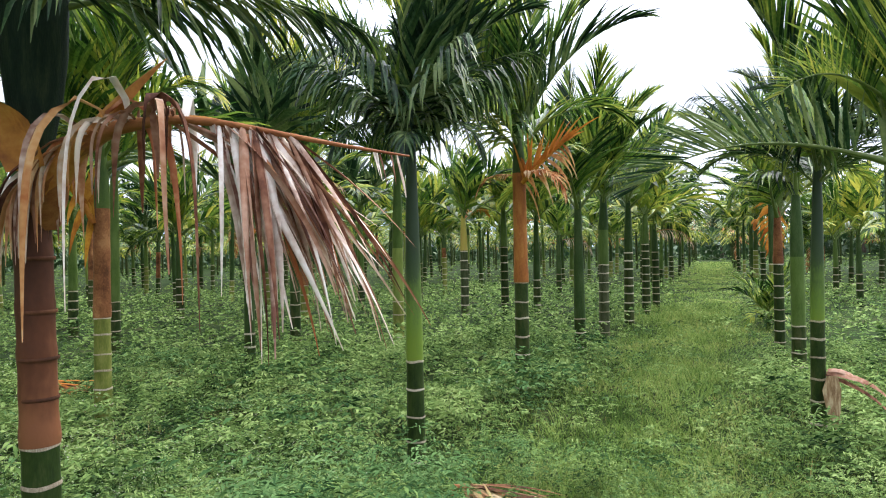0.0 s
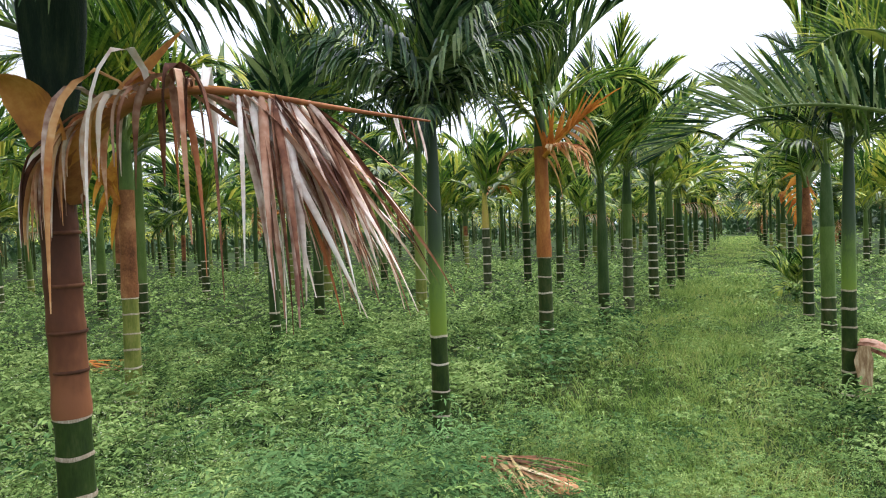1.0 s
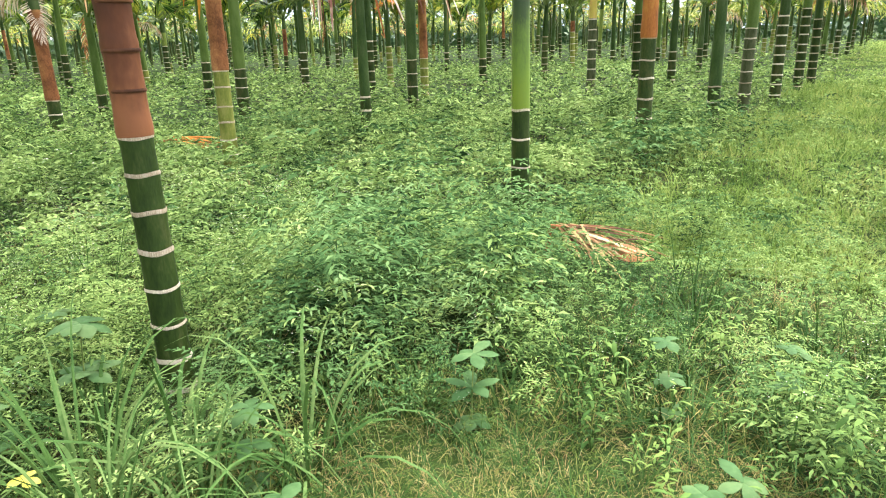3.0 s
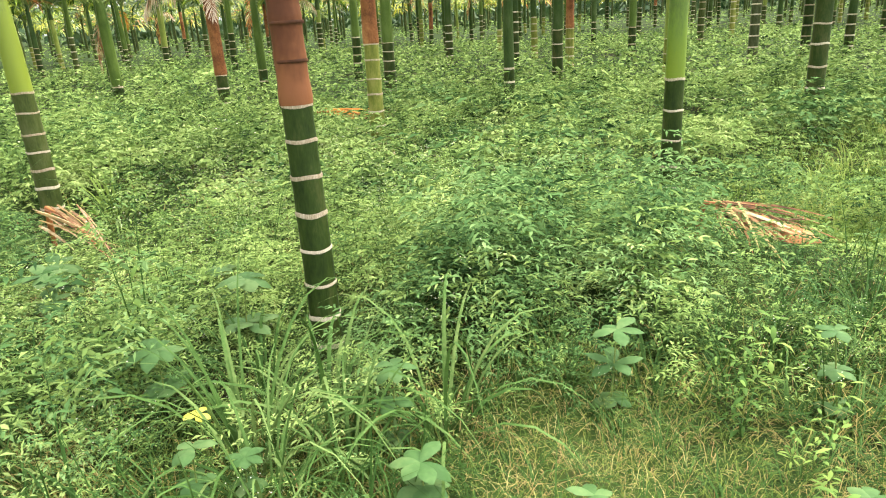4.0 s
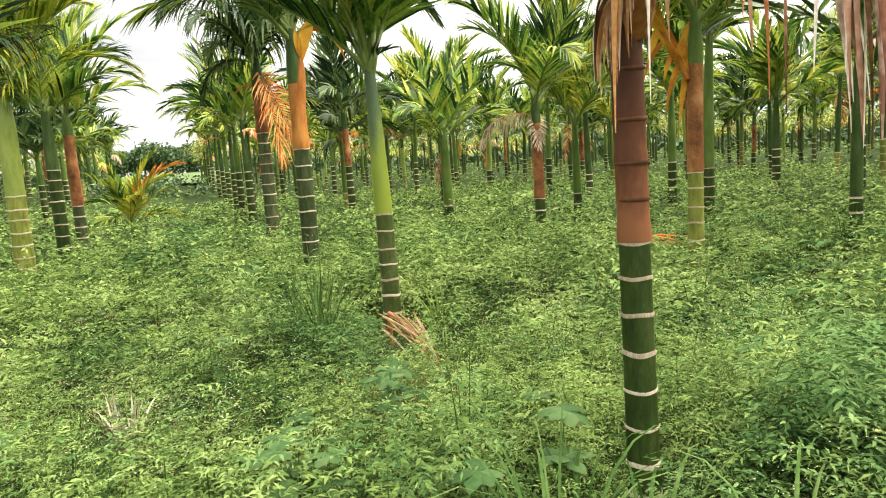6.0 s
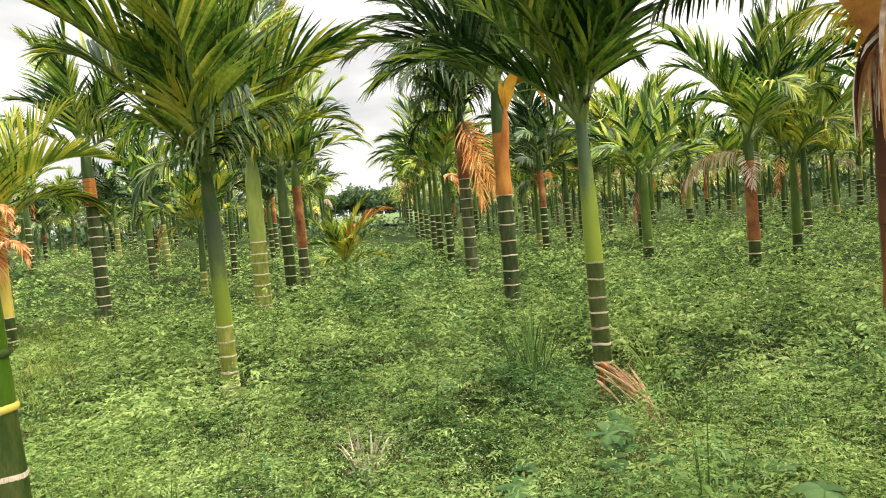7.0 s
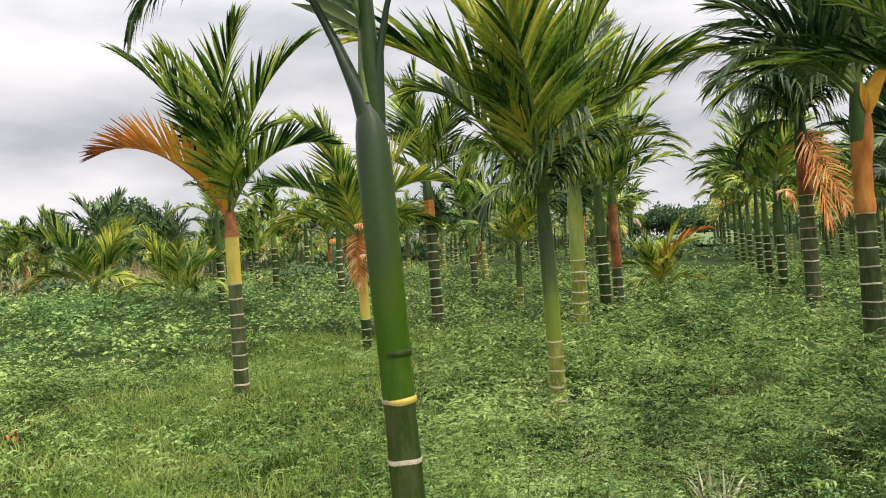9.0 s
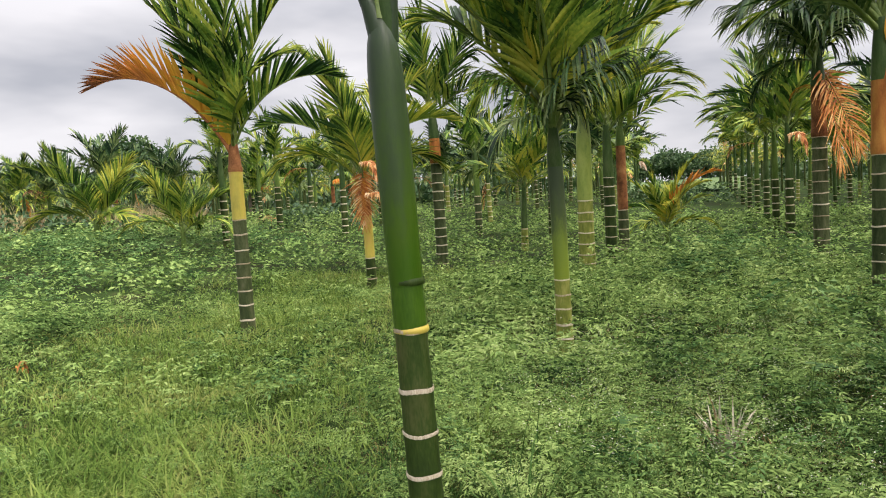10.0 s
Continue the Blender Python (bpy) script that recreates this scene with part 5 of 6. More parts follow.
# ---- the dried frond on the first palm ----
def dry_hanging_frond(tree):
    """Arched dead frond whose leaflets hang as single dry ribbons, with the torn orange sheath at its foot."""
    r = np.random.RandomState(21)
    line = np.array([(0.0, 0.02, 1.68), (0.06, -0.03, 1.80), (0.16, -0.06, 1.895), (0.30, -0.08, 1.955), (0.48, -0.09, 1.975), (0.66, -0.095, 1.955), (0.86, -0.10, 1.91), (1.04, -0.105, 1.87), (1.22, -0.11, 1.835)])
    u = np.linspace(0, 1, len(line))

    def at(t):
        return np.array([np.interp(t, u, line[:, k]) for k in range(3)])

    fine = np.linspace(0, 1, 24)
    v, f = tube(np.array([at(t) for t in fine]), np.interp(fine, [0, 0.1, 0.25, 0.5, 1], [0.05, 0.06, 0.035, 0.014, 0.003]), 9)
    frond = part_of("dry_frond", mesh_of("rachis", v, f, M["rachis_dry"], smooth=True), tree, "dried brown frond with hanging ribbon leaflets")
    foot = np.linspace(0, 0.34, 10)
    v, f = tube(np.array([at(t) for t in foot]) + [0, 0, 0.004], np.interp(foot, [0, 0.05, 0.12, 0.22, 0.34], [0.02, 0.042, 0.056, 0.046, 0.024]), 12)
    part_of("petiole", mesh_of("petiole", v, f, M["sheath_torn"], smooth=True), frond, "broad orange leaf stalk")

    def ribbon(root, way, ln, wd, dr):
        """A dry strip that droops, sways, twists and curls its edges in."""
        n = 12
        p, d, rows = np.array(root, float), unit(np.array(way, float)), []
        turn, spin, sway = r.uniform(0, 3.1), r.uniform(-2.2, 2.2), r.uniform(-0.12, 0.12, 2)
        for i in range(n + 1):
            q = i / n
            a = unit(np.cross(d, [0.3, 0.9, 0.2]))
            b = np.cross(d, a)
            side = a * np.cos(turn + spin * q) + b * np.sin(turn + spin * q)
            w = wd * np.interp(q, [0, 0.12, 0.6, 1], [0.6, 1, 0.75, 0.12]) / 2
            rows += [p - side * w + np.cross(d, side) * w * 0.7, p, p + side * w + np.cross(d, side) * w * 0.7]
            d = unit(d + np.array([sway[0], sway[1], -dr * (0.4 + 1.2 * q) - 60 * max(p[2] - root[2] - 0.03, 0)]) / n)
            p = p + d * ln / n
        f = np.array([[i * 3 + j, i * 3 + j + 1, i * 3 + j + 4, i * 3 + j + 3] for i in range(n) for j in range(2)])
        return np.array(rows), f

    todo = []
    for i in range(34):  # ribbons that arch back and hang from the midrib
        t = 0.18 + 0.36 * i / 33 + r.uniform(-0.01, 0.01)
        back = smoothstep(0.46, 0.26, t)
        side = 1 if i % 2 else -1
        todo.append((t, (r.uniform(-0.3, 0.25) - 0.75 * back, side * r.uniform(0.1, 0.5), r.uniform(0.5, 0.9) - 0.4 * back), r.uniform(0.28, 0.5), r.uniform(0.014, 0.032), r.uniform(7, 12) - 1.0 * back))
    for i in range(18):  # ribbons that fall back over the foot
        todo.append((r.uniform(0.10, 0.30), (r.uniform(-0.9, -0.5), r.uniform(-0.6, -0.1), r.uniform(0.1, 0.45)), r.uniform(0.26, 0.44), r.uniform(0.014, 0.028), r.uniform(7.0, 10.0)))
    for i in range(76):  # the dense outer bunch
        t = r.uniform(0.60, 0.77)
        todo.append((t, (r.uniform(0.27, 0.78), r.uniform(-0.3, 0.3), r.uniform(-1.0, -0.45)), r.uniform(0.42, 0.74), r.uniform(0.010, 0.028), r.uniform(0.3, 1.2)))
    for i in range(16):  # bleached ones that hang from its middle
        todo.append((r.uniform(0.60, 0.70), (r.uniform(0.12, 0.3), r.uniform(-0.45, 0.0), -0.6), r.uniform(0.45, 0.7), r.uniform(0.016, 0.034), r.uniform(1.0, 2.5)))
    for i in range(6):  # long broad ones that hang straight down
        todo.append((0.30 + 0.04 * i, (r.uniform(-0.1, 0.3), r.uniform(-0.5, 0.1), 0.5), r.uniform(0.6, 0.95), r.uniform(0.022, 0.04), 11.0))
    for i in range(6):  # stiff straight ones
        todo.append((r.uniform(0.5, 0.75), (1.0, r.uniform(-0.2, 0.2), r.uniform(-0.75, -0.35)), r.uniform(0.4, 0.62), r.uniform(0.010, 0.018), 0.15))
    for i in range(5):  # stubs near the tip
        todo.append((r.uniform(0.86, 0.98), (0.2, r.uniform(-0.4, 0.4), -0.7), r.uniform(0.07, 0.14), 0.012, 1.0))
    for k, (t, way, ln, wd, dr) in enumerate(todo):
        v, f = ribbon(at(t) + r.uniform(-0.008, 0.008, 3), way, ln, wd, dr)
        if t < 0.4:
            mat = ("ribbon", "frond_rust", "ribbon_brown", "ribbon", "ribbon_pale")[k % 5]
        elif dr < 3 and way[0] < 0.36:
            mat = "ribbon_pale" if k % 3 else "ribbon_brown"
        else:
            mat = ("ribbon_brown", "ribbon", "ribbon_brown", "ribbon_pale", "ribbon_brown", "frond_dry")[k % 6]
        part_of("leaflet", mesh_of("leaflet", v, f, M[mat], smooth=True), frond)
    # torn sheath: narrow flaps that curl over, and stiff spikes
    for root, way, across, ln, wd, dr in (
            ((0.05, -0.09, 1.84), (-0.2, -0.1, 1.0), (1.0, -0.15, 0.1), 0.34, 0.18, 2.6),
            ((-0.04, 0.03, 1.77), (-0.75, 0.1, 0.8), (0.1, 1.0, 0.1), 0.2, 0.07, 6.0),
            ((0.14, -0.06, 1.90), (0.72, 0.1, 0.75), (-0.4, 0.4, 0.6), 0.42, 0.10, 0.2),
            ((0.28, -0.08, 1.95), (0.9, 0.15, 0.3), (-0.2, 0.6, 0.7), 0.40, 0.05, 0.6)):
        v, f = blades(np.array([root]), unit(np.array([way])), unit(np.array([across])), np.array([ln]), np.array([wd]), np.array([dr]), 12, 0.2, "grass")
        part_of("sheath_piece", mesh_of("sheath_piece", v, f, M["sheath_torn"], smooth=True), frond, "torn orange-brown leaf sheath")


dry_hanging_frond(FIRST)


# ---- single plants ----
def weed_plant(x, y, height, tiers, leaves, size, mat="broad", seed=0, label="broad-leaved green weed in the grass"):
    r = np.random.RandomState(seed)
    plant = thing("weed_plant", pose(x, y, float(ground_z(x, y)), 0, 0, r.uniform(0, 360)), label, "weed", "broad-leaved weeds")
    lean = r.uniform(-0.12, 0.12, 2)
    zs = np.linspace(-0.03, height, 6)
    v, f = tube(np.stack([lean[0] * zs, lean[1] * zs, zs], 1), np.linspace(0.004, 0.002, 6), 5)
    part_of("stem", mesh_of("stem", v, f, M["rachis"], smooth=True), plant)
    for k in range(tiers):
        z = height * (1 - 0.42 * k)
        for i in range(leaves):
            a = 2 * np.pi * i / leaves + k * 0.5 + r.uniform(-0.2, 0.2)
            e = r.uniform(0.1, 0.55)
            way = np.array([[np.cos(a) * np.cos(e), np.sin(a) * np.cos(e), np.sin(e)]])
            across = np.array([[-np.sin(a), np.cos(a), 0.0]])
            v, f = blades(np.array([[lean[0] * z, lean[1] * z, z]]), way, across, np.array([size * r.uniform(0.6, 1.0)]), np.array([size * 0.46]), np.array([r.uniform(0.5, 1.3)]), 5, 0.14, "oval")
            part_of("leaf", mesh_of("leaf", v, f, M[mat], smooth=True), plant)
    return plant


for k, (x, y, h, tiers, leaves, size) in enumerate((
        (-0.16, 1.30, 0.17, 2, 6, 0.105), (0.14, 1.97, 0.27, 3, 5, 0.105), (0.08, 1.22, 0.10, 1, 5, 0.09), (0.25, 1.42, 0.10, 2, 5, 0.075),
        (0.93, 1.72, 0.12, 1, 5, 0.10), (0.82, 1.66, 0.11, 1, 5, 0.085), (-0.40, 1.52, 0.28, 3, 5, 0.09), (-0.70, 1.03, 0.26, 3, 5, 0.085),
        (-0.62, 1.12, 0.20, 3, 6, 0.07), (-1.12, 1.30, 0.34, 2, 7, 0.12), (-1.15, 1.68, 0.40, 2, 7, 0.14), (-2.22, 1.65, 0.30, 2, 7, 0.14),
        (-2.41, 1.78, 0.26, 2, 7, 0.14), (-2.32, 1.19, 0.22, 2, 6, 0.12), (-1.56, 2.04, 0.26, 2, 7, 0.13), (0.78, 2.2, 0.3, 3, 6, 0.08), (1.13, 2.27, 0.3, 3, 6, 0.08),
        (-2.9, 0.1, 0.25, 2, 6, 0.11), (-3.5, 1.3, 0.28, 2, 7, 0.12), (-1.77, 0.87, 0.36, 3, 6, 0.12), (-1.92, 1.02, 0.33, 3, 6, 0.13), (-1.72, 1.06, 0.28, 3, 5, 0.11))):
    weed_plant(x, y, h, tiers, leaves, size, seed=k)
weed_plant(-0.80, 1.18, 0.27, 1, 6, 0.055, "yellow_leaf", 40, "weed with one yellowed leaf cluster")


def grass_clump(x, y, count, height, wide, seed, soft=1.0, mat="blade"):
    r = np.random.RandomState(seed)
    clump = thing("grass_clump", pose(x, y, float(ground_z(x, y))), "tall arching green grass clump", "grass clump", "tall grass clumps")
    for i in range(count):
        a, e = r.uniform(0, 2 * np.pi), r.uniform(1.05, 1.5)
        way = np.array([[np.cos(a) * np.cos(e), np.sin(a) * np.cos(e), np.sin(e)]])
        across = np.array([[-np.sin(a), np.cos(a), 0.0]])
        v, f = blades(np.array([[r.uniform(0.01, 0.07) * np.cos(a), r.uniform(0.01, 0.07) * np.sin(a), -0.02]]), way, across, np.array([height * r.uniform(0.6, 1.2)]), np.array([wide * r.uniform(0.7, 1.2)]), np.array([soft * r.uniform(1.8, 4.6)]), 8, 0.15, "grass")
        part_of("blade", mesh_of("blade", v, f, M[mat], smooth=True), clump)


for k, (x, y, c, h, w) in enumerate(((-0.74, 1.28, 44, 0.78, 0.012), (-0.28, 1.62, 18, 0.7, 0.014), (-0.95, 1.55, 26, 0.72, 0.012), (-0.55, 1.12, 34, 0.62, 0.010), (-0.62, 1.5, 24, 0.75, 0.014), (-0.42, 1.3, 24, 0.6, 0.010), 
                                     (-3.45, 2.85, 18, 0.6, 0.016), (-3.56, -0.66, 9, 0.6, 0.012), (-2.2, -0.1, 8, 0.5, 0.012), (-2.1, -0.42, 26, 0.55, 0.011),
                                     (2.6, 5.0, 14, 0.5, 0.014), (3.1, 4.6, 14, 0.5, 0.014), (2.7, 4.1, 10, 0.4, 0.012), (-6.9, 6.4, 16, 0.6, 0.018))):
    grass_clump(x, y, c, h, w, 60 + k)
for k, (x, y, c) in enumerate(((-3.4, 1.8, 34), (-3.52, 1.86, 30), (-3.62, 1.98, 26), (-3.8, 2.05, 24))):
    grass_clump(x, y, c, 0.78, 0.012, 90 + k, 0.4)
grass_clump(-3.72, 3.02, 24, 0.5, 0.016, 95, 0.7, "lane_grass")
grass_clump(-2.85, -0.62, 26, 0.5, 0.012, 96, 0.8, "lane_grass")


def fallen_frond(x, y, turn, strips, length, spread, lift, seed, label, mat="frond_dry", sheath=0.0, gather=0.0):
    """Dry leaf strips and a rachis lying on the weeds."""
    r = np.random.RandomState(seed)
    heap = thing("fallen_frond", pose(x, y, float(ground_z(x, y)), 0, 0, turn), label, "fallen frond", "fallen fronds")
    pts = np.stack([np.linspace(-0.05, length, 8), np.zeros(8), lift + 0.05 * np.sin(np.linspace(0, 3, 8)) - np.linspace(0, lift * 0.5, 8)], 1)
    v, f = tube(pts, np.linspace(0.016, 0.004, 8), 6)
    part_of("rachis", mesh_of("rachis", v, f, M["rachis_dry"], smooth=True), heap)
    part_of("stalk_end", mesh_of("stalk_end", *tube([[-0.08, 0, -0.02], [-0.06, 0, lift * 0.6], [-0.04, 0, lift]], [0.014, 0.018, 0.016], 6), M["rachis_dry"], smooth=True), heap)
    for i in range(strips):
        off = r.uniform(-0.05, 0.05) if not gather else r.uniform(-gather, gather)
        a = r.uniform(-spread, spread) - (off / length if gather else 0)
        way = np.array([[np.cos(a), np.sin(a), r.uniform(-0.08, 0.06)]])
        across = np.array([[-np.sin(a), np.cos(a), r.uniform(-0.6, 0.6)]])
        root = np.array([[r.uniform(0, 0.3) * length, off, lift + r.uniform(-0.05, 0.05)]])
        v, f = blades(root, unit(way), unit(across), np.array([length * r.uniform(0.5, 1.1)]), np.array([r.uniform(0.010, 0.022) if gather else r.uniform(0.015, 0.035)]), np.array([r.uniform(0.05, 0.35)]), 5, 0.15)
        part_of("leaflet", mesh_of("leaflet", v, f, M[("litter", "tan", "straw", "litter")[i % 4] if mat == "litter" else ("tan", "ribbon_brown", "straw", "tan")[i % 4] if mat == "tan_strips" else mat], smooth=True), heap)
    if sheath:
        v, f = blades(np.array([[0.28, -0.04, lift - 0.03]]), unit(np.array([[1.0, 0.05, 0.03]])), unit(np.array([[0.2, 1, 0.5]])), np.array([sheath]), np.array([0.12]), np.array([0.3]), 6, 0.25, "oval")
        part_of("sheath", mesh_of("sheath", v, f, M["brown"], smooth=True), heap, "red-brown curled leaf sheath")


fallen_frond(-3.45, 2.42, -16, 22, 0.85, 0.06, 0.25, 1, "bunch of dry tan leaf strips lying on weeds", "tan_strips", gather=0.12)
fallen_frond(0.2, 3.74, -24, 40, 0.5, 0.9, 0.19, 2, "heap of dry red-brown leaf strips with a sheath", "litter", sheath=0.3)
fallen_frond(-4.75, 6.75, 8, 16, 0.8, 0.5, 0.20, 3, "heap of orange-brown dry leaf on weeds", "frond_orange", 0.4)
fallen_frond(-19.6, -7.6, 20, 16, 0.8, 0.9, 0.35, 4, "heap of dry brown frond on the bank", "frond_rust")


def dry_sheath(x, y):
    """A dry leaf sheath and a brown frond that lean at a palm's foot."""
    ob = thing("dry_sheath", pose(x, y, float(ground_z(x, y))), "dry tan leaf sheath hanging at the palm foot", "dry leaf")
    for k, (root, way, across, ln, wd, dr, m) in enumerate((
            ((0.05, -0.08, 0.52), (0.0, -0.08, -1.0), (1.0, 0.15, 0.0), 0.44, 0.15, 0.1, "tan"),
            ((0.03, 0.0, 0.54), (0.9, -0.3, 0.1), (0.3, 0.9, 0.3), 0.55, 0.10, 1.4, "ribbon_brown"),
            ((0.03, 0.02, 0.52), (0.85, -0.5, -0.2), (0.4, 0.8, 0.4), 0.6, 0.06, 1.0, "ribbon_brown"),
            ((0.03, -0.02, 0.56), (0.95, -0.1, 0.2), (0.1, 0.9, 0.5), 0.45, 0.06, 2.4, "ribbon_brown"))):
        v, f = blades(np.array([root]), unit(np.array([way])), unit(np.array([across])), np.array([ln]), np.array([wd]), np.array([dr]), 8, 0.25, "leaf")
        part_of("leaf_piece", mesh_of("leaf_piece", v, f, M[m], smooth=True), ob)


dry_sheath(2.88, 5.42)
fallen_frond(-5.06, -4.73, 20, 3, 0.16, 0.8, 0.1, 7, "small dry leaf on the grass", "frond_orange")


def dry_stalk(x, y, seed):
    r = np.random.RandomState(seed)
    st = thing("dry_stalk", pose(x, y, float(ground_z(x, y))), "pale dried seed stalk standing in weeds", "dry stalk")
    for i in range(34):
        a, e = r.uniform(0, 6.28), r.uniform(1.22, 1.5)
        way = np.array([[np.cos(a) * np.cos(e) - 0.1, np.sin(a) * np.cos(e), np.sin(e)]])
        v, f = blades(np.array([[r.uniform(-0.03, 0.03), r.uniform(-0.03, 0.03), -0.02]]), unit(way), unit(np.array([[-np.sin(a), np.cos(a), 0.3]])), np.array([r.uniform(0.24, 0.42)]), np.array([r.uniform(0.012, 0.026)]), np.array([r.uniform(0.2, 1.4)]), 6, 0.2)
        part_of("dry_leaf", mesh_of("dry_leaf", v, f, M["pale" if i % 3 else "tan"], smooth=True), st)


dry_stalk(-2.82, 0.56, 5)


# ---- distance: bushes, trees, thicket, hills ----
def leaf_clumps(r, centres, radii, per, size, flat=0.75):
    cs, n = [], len(centres)
    pts = unit(r.normal(0, 1, (n, per, 3))) * (r.uniform(0.55, 1.0, (n, per, 1)) ** 0.5) * radii[:, None, None] * np.array([1, 1, flat]) + centres[:, None]
    pts = pts.reshape(-1, 3)
    way = unit(r.normal(0, 1, pts.shape) + [0, 0, 0.3])
    across = unit(np.cross(way, r.normal(0, 1, pts.shape)))
    ln = size * r.uniform(0.6, 1.4, len(pts))
    return diamonds(pts, way, across, ln, ln * 0.55, ln * 0.1)


def broadleaf_tree(x, y, height, width, seed, label="round dark green broadleaf tree beyond the palms"):
    r = np.random.RandomState(seed)
    z0 = float(ground_z(x, y))
    tree = thing("broadleaf_tree", pose(x, y, z0), label, "tree", "distant trees")
    zs = np.linspace(-0.2, height * 0.6, 7)
    v, f = tube(np.stack([0.02 * height * np.sin(zs), 0 * zs, zs], 1), np.linspace(0.035, 0.015, 7) * height, 8)
    part_of("trunk", mesh_of("trunk", v, f, M["bark"], smooth=True), tree)
    n = 22
    d = unit(r.normal(0, 1, (n, 3))) * r.uniform(0.3, 1.0, (n, 1))
    centres = d * np.array([width / 2 * 0.72, width / 2 * 0.72, height * 0.26]) + [0, 0, height * 0.64]
    for c in centres[:6]:
        v, f = tube([[0, 0, height * 0.35], (np.array([0, 0, height * 0.4]) + c) / 2, c], [0.014 * height, 0.009 * height, 0.003 * height], 5)
        part_of("limb", mesh_of("limb", v, f, M["bark"], smooth=True), tree)
    v, f = leaf_clumps(r, centres, r.uniform(0.18, 0.30, n) * width, 190, width * 0.06)
    part_of("crown", mesh_of("crown", v, f, M["bush"]), tree)


for k, (x, y, h, w) in enumerate(((-52.1, -30.6, 7.7, 6.6), (-48.5, -30.0, 5.4, 5.0), (-56, -44, 6.0, 6.5), (-66, -48, 6.0, 7.0), (-122, 29.0, 5.0, 9.0), (-119, 34.0, 4.4, 8.0),
                                  (-124, 23.0, 4.2, 8.0), (31.8, 63.4, 8.0, 7.0), (35.5, 62.0, 6.5, 7.0), (24.0, 77.7, 6.5, 6.0), (27.5, 82.0, 6.0, 6.0), (-60, -24, 6.0, 6.5))):
    broadleaf_tree(x, y, h, w, 80 + k)


def far_woods():
    """The belt of bushes and crowns that closes the view between the rows."""
    r = np.random.RandomState(31)
    az = np.radians(r.uniform(-48, 138, 900))
    az = az[(np.degrees(az) < 70.5) | (np.degrees(az) > 80.5)]
    d = r.uniform(70, 92, len(az))
    az = np.concatenate([az, np.radians(r.uniform(70, 82, 90))])
    d = np.concatenate([d, r.uniform(128, 142, 90)])
    x, y = -d * np.sin(az), d * np.cos(az)
    rad = r.uniform(1.2, 3.0, len(az))
    c = np.stack([x, y, ground_z(x, y) + rad * r.uniform(0.3, 1.5, len(az))], 1)
    v, f = leaf_clumps(r, c, rad, 56, 0.75)
    tagged(new("far_woods", mesh_of("far_woods", v, f, M["bush"])), "distant belt of dark green bushes and trees", "woods", kind="stuff")


far_woods()


def crop_field():
    """A pale open field on the rise beyond the palms, seen down the gap between the rows."""
    a, d = np.meshgrid(np.radians(np.linspace(71.5, 82, 22)), np.linspace(46, 118, 30), indexing="ij")
    x, y = -d * np.sin(a), d * np.cos(a)
    v = np.stack([x, y, ground_z(x, y) + 0.12 + 0.05 * np.sin(d * 2.2)], -1).reshape(-1, 3)
    i, j = np.meshgrid(np.arange(21), np.arange(29), indexing="ij")
    k = i * 30 + j
    f = np.stack([k, k + 30, k + 31, k + 1], -1).reshape(-1, 4)
    tagged(new("field", mesh_of("field", v, f[:, ::-1], M["field"], smooth=True)), "pale green crop field on a low rise", "field", kind="structure")


crop_field()


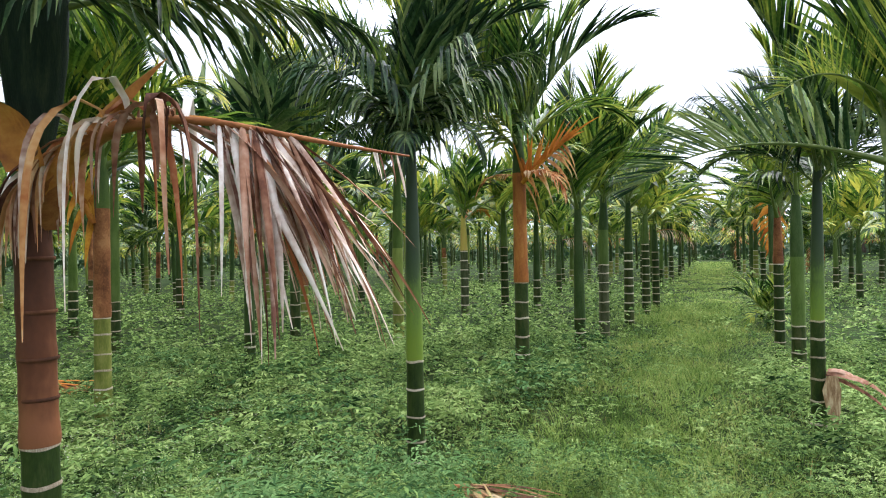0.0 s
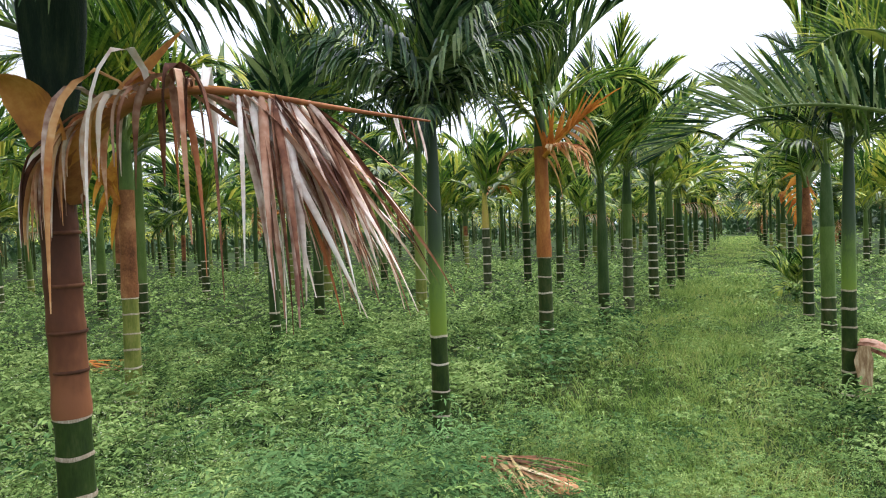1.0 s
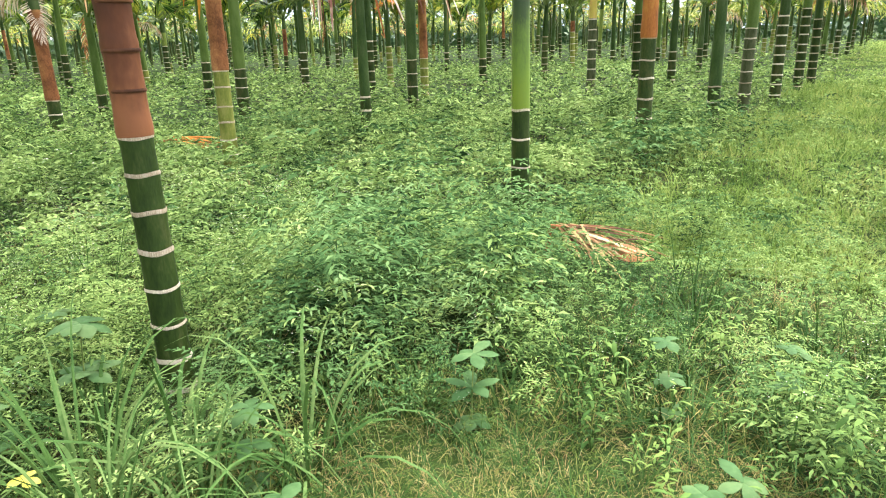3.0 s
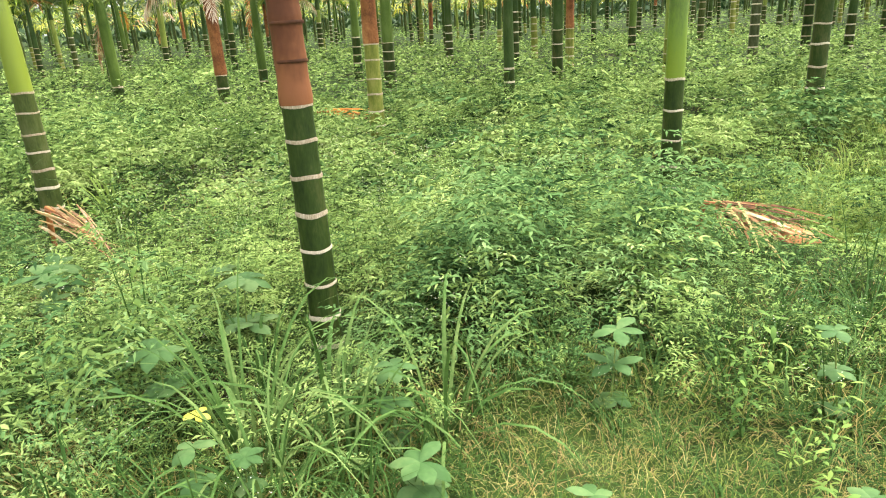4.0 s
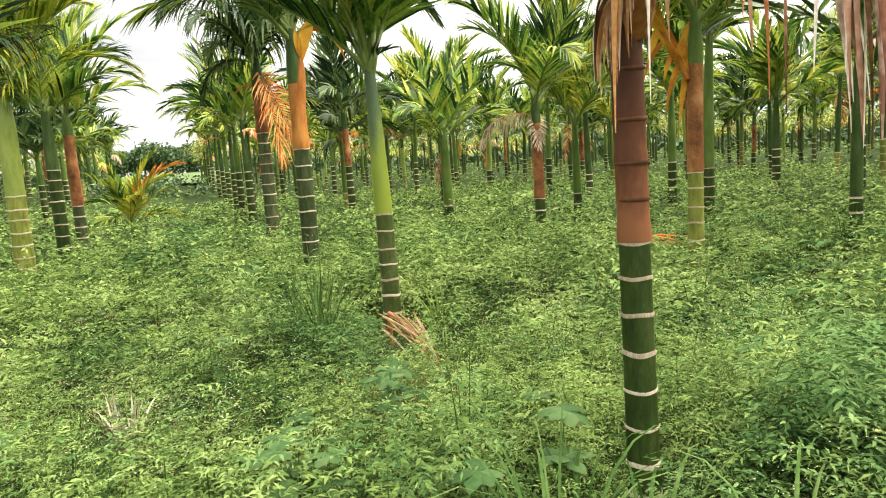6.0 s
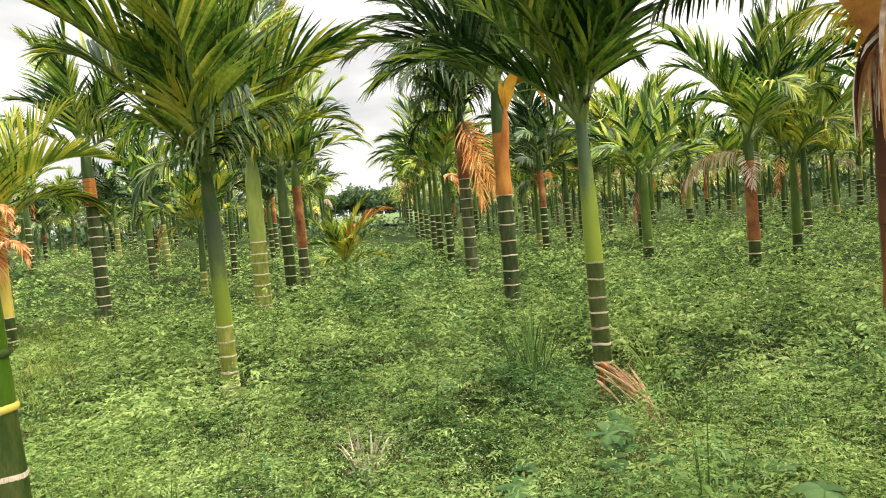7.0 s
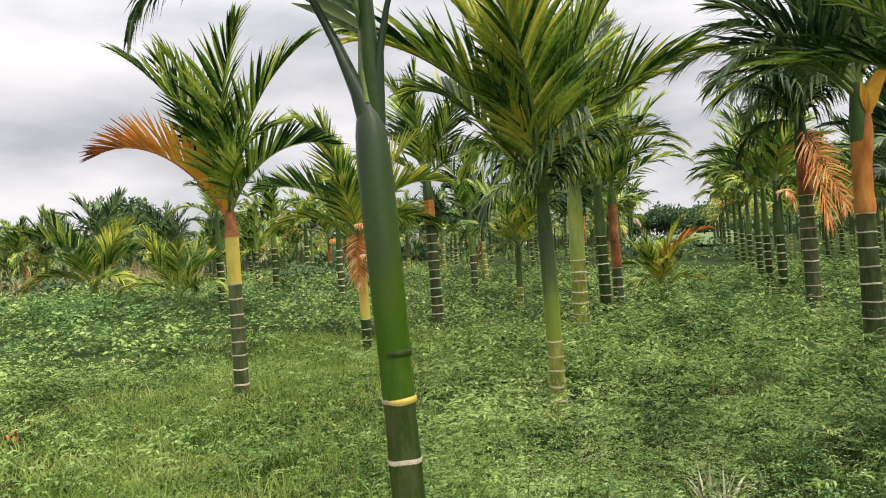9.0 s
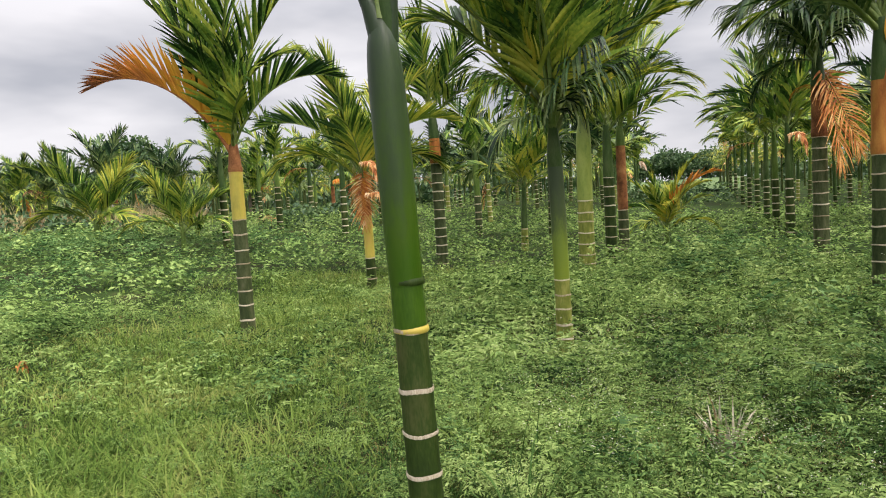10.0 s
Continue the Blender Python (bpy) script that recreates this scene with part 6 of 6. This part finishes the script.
def bushes(name, spots_, label, cat, mat, size, per, seed):
    r = np.random.RandomState(seed)
    c = np.array([(x + r.normal(0, s * 0.7), y + r.normal(0, s * 0.7), float(ground_z(x, y)) + r.uniform(0.1, 0.6) * h) for x, y, s, h, n in spots_ for _ in range(n)])
    rad = np.array([s * r.uniform(0.3, 0.6) for x, y, s, h, n in spots_ for _ in range(n)])
    v, f = leaf_clumps(r, c, rad, per, size)
    tagged(new(name, mesh_of(name, v, f, M[mat])), label, cat, kind="stuff")


bushes("low_bushes", ((-34.5, 8.5, 1.6, 1.2, 12), (-33, 6.5, 1.2, 0.9, 6), (-20.5, -14.5, 1.4, 0.8, 10), (-21.0, -6.0, 1.4, 0.5, 8)),
       "low dark green bushes on the bank", "bushes", "bush", 0.16, 120, 12)


def thicket():
    r = np.random.RandomState(77)
    n = 5200
    a = np.radians(r.uniform(116, 137, n))
    d = r.uniform(30, 40, n)
    x, y = -d * np.sin(a), d * np.cos(a)
    root = np.stack([x, y, ground_z(x, y) - 0.05], 1)
    way = unit(np.stack([r.normal(0, 0.25, n), r.normal(0, 0.25, n), np.ones(n)], 1))
    across = unit(np.cross(way, r.normal(0, 1, (n, 3))))
    v, f = blades(root, way, across, r.uniform(0.7, 1.7, n), np.full(n, 0.06), r.uniform(0.3, 1.6, n), 2, 0.0, "grass")
    tagged(new("dry_thicket", mesh_of("dry_thicket", v, f, M["reed"])), "tall dry brown reeds behind the bank", "reeds", kind="stuff")


thicket()


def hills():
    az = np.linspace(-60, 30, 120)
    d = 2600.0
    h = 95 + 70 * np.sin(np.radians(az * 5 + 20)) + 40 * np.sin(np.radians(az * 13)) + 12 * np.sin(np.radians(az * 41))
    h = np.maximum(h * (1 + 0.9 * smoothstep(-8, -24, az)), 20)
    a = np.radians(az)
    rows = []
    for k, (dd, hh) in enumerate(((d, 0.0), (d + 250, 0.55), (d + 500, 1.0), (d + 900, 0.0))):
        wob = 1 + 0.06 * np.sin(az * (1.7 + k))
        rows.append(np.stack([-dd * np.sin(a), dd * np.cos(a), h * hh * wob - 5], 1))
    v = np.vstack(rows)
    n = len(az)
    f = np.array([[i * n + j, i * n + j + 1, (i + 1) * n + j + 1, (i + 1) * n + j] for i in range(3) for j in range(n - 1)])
    tagged(new("backdrop_hills", mesh_of("backdrop_hills", v, f, M["hill"], smooth=True)), "far hills with pale blue haze painted into their colour", "hills", kind="structure")


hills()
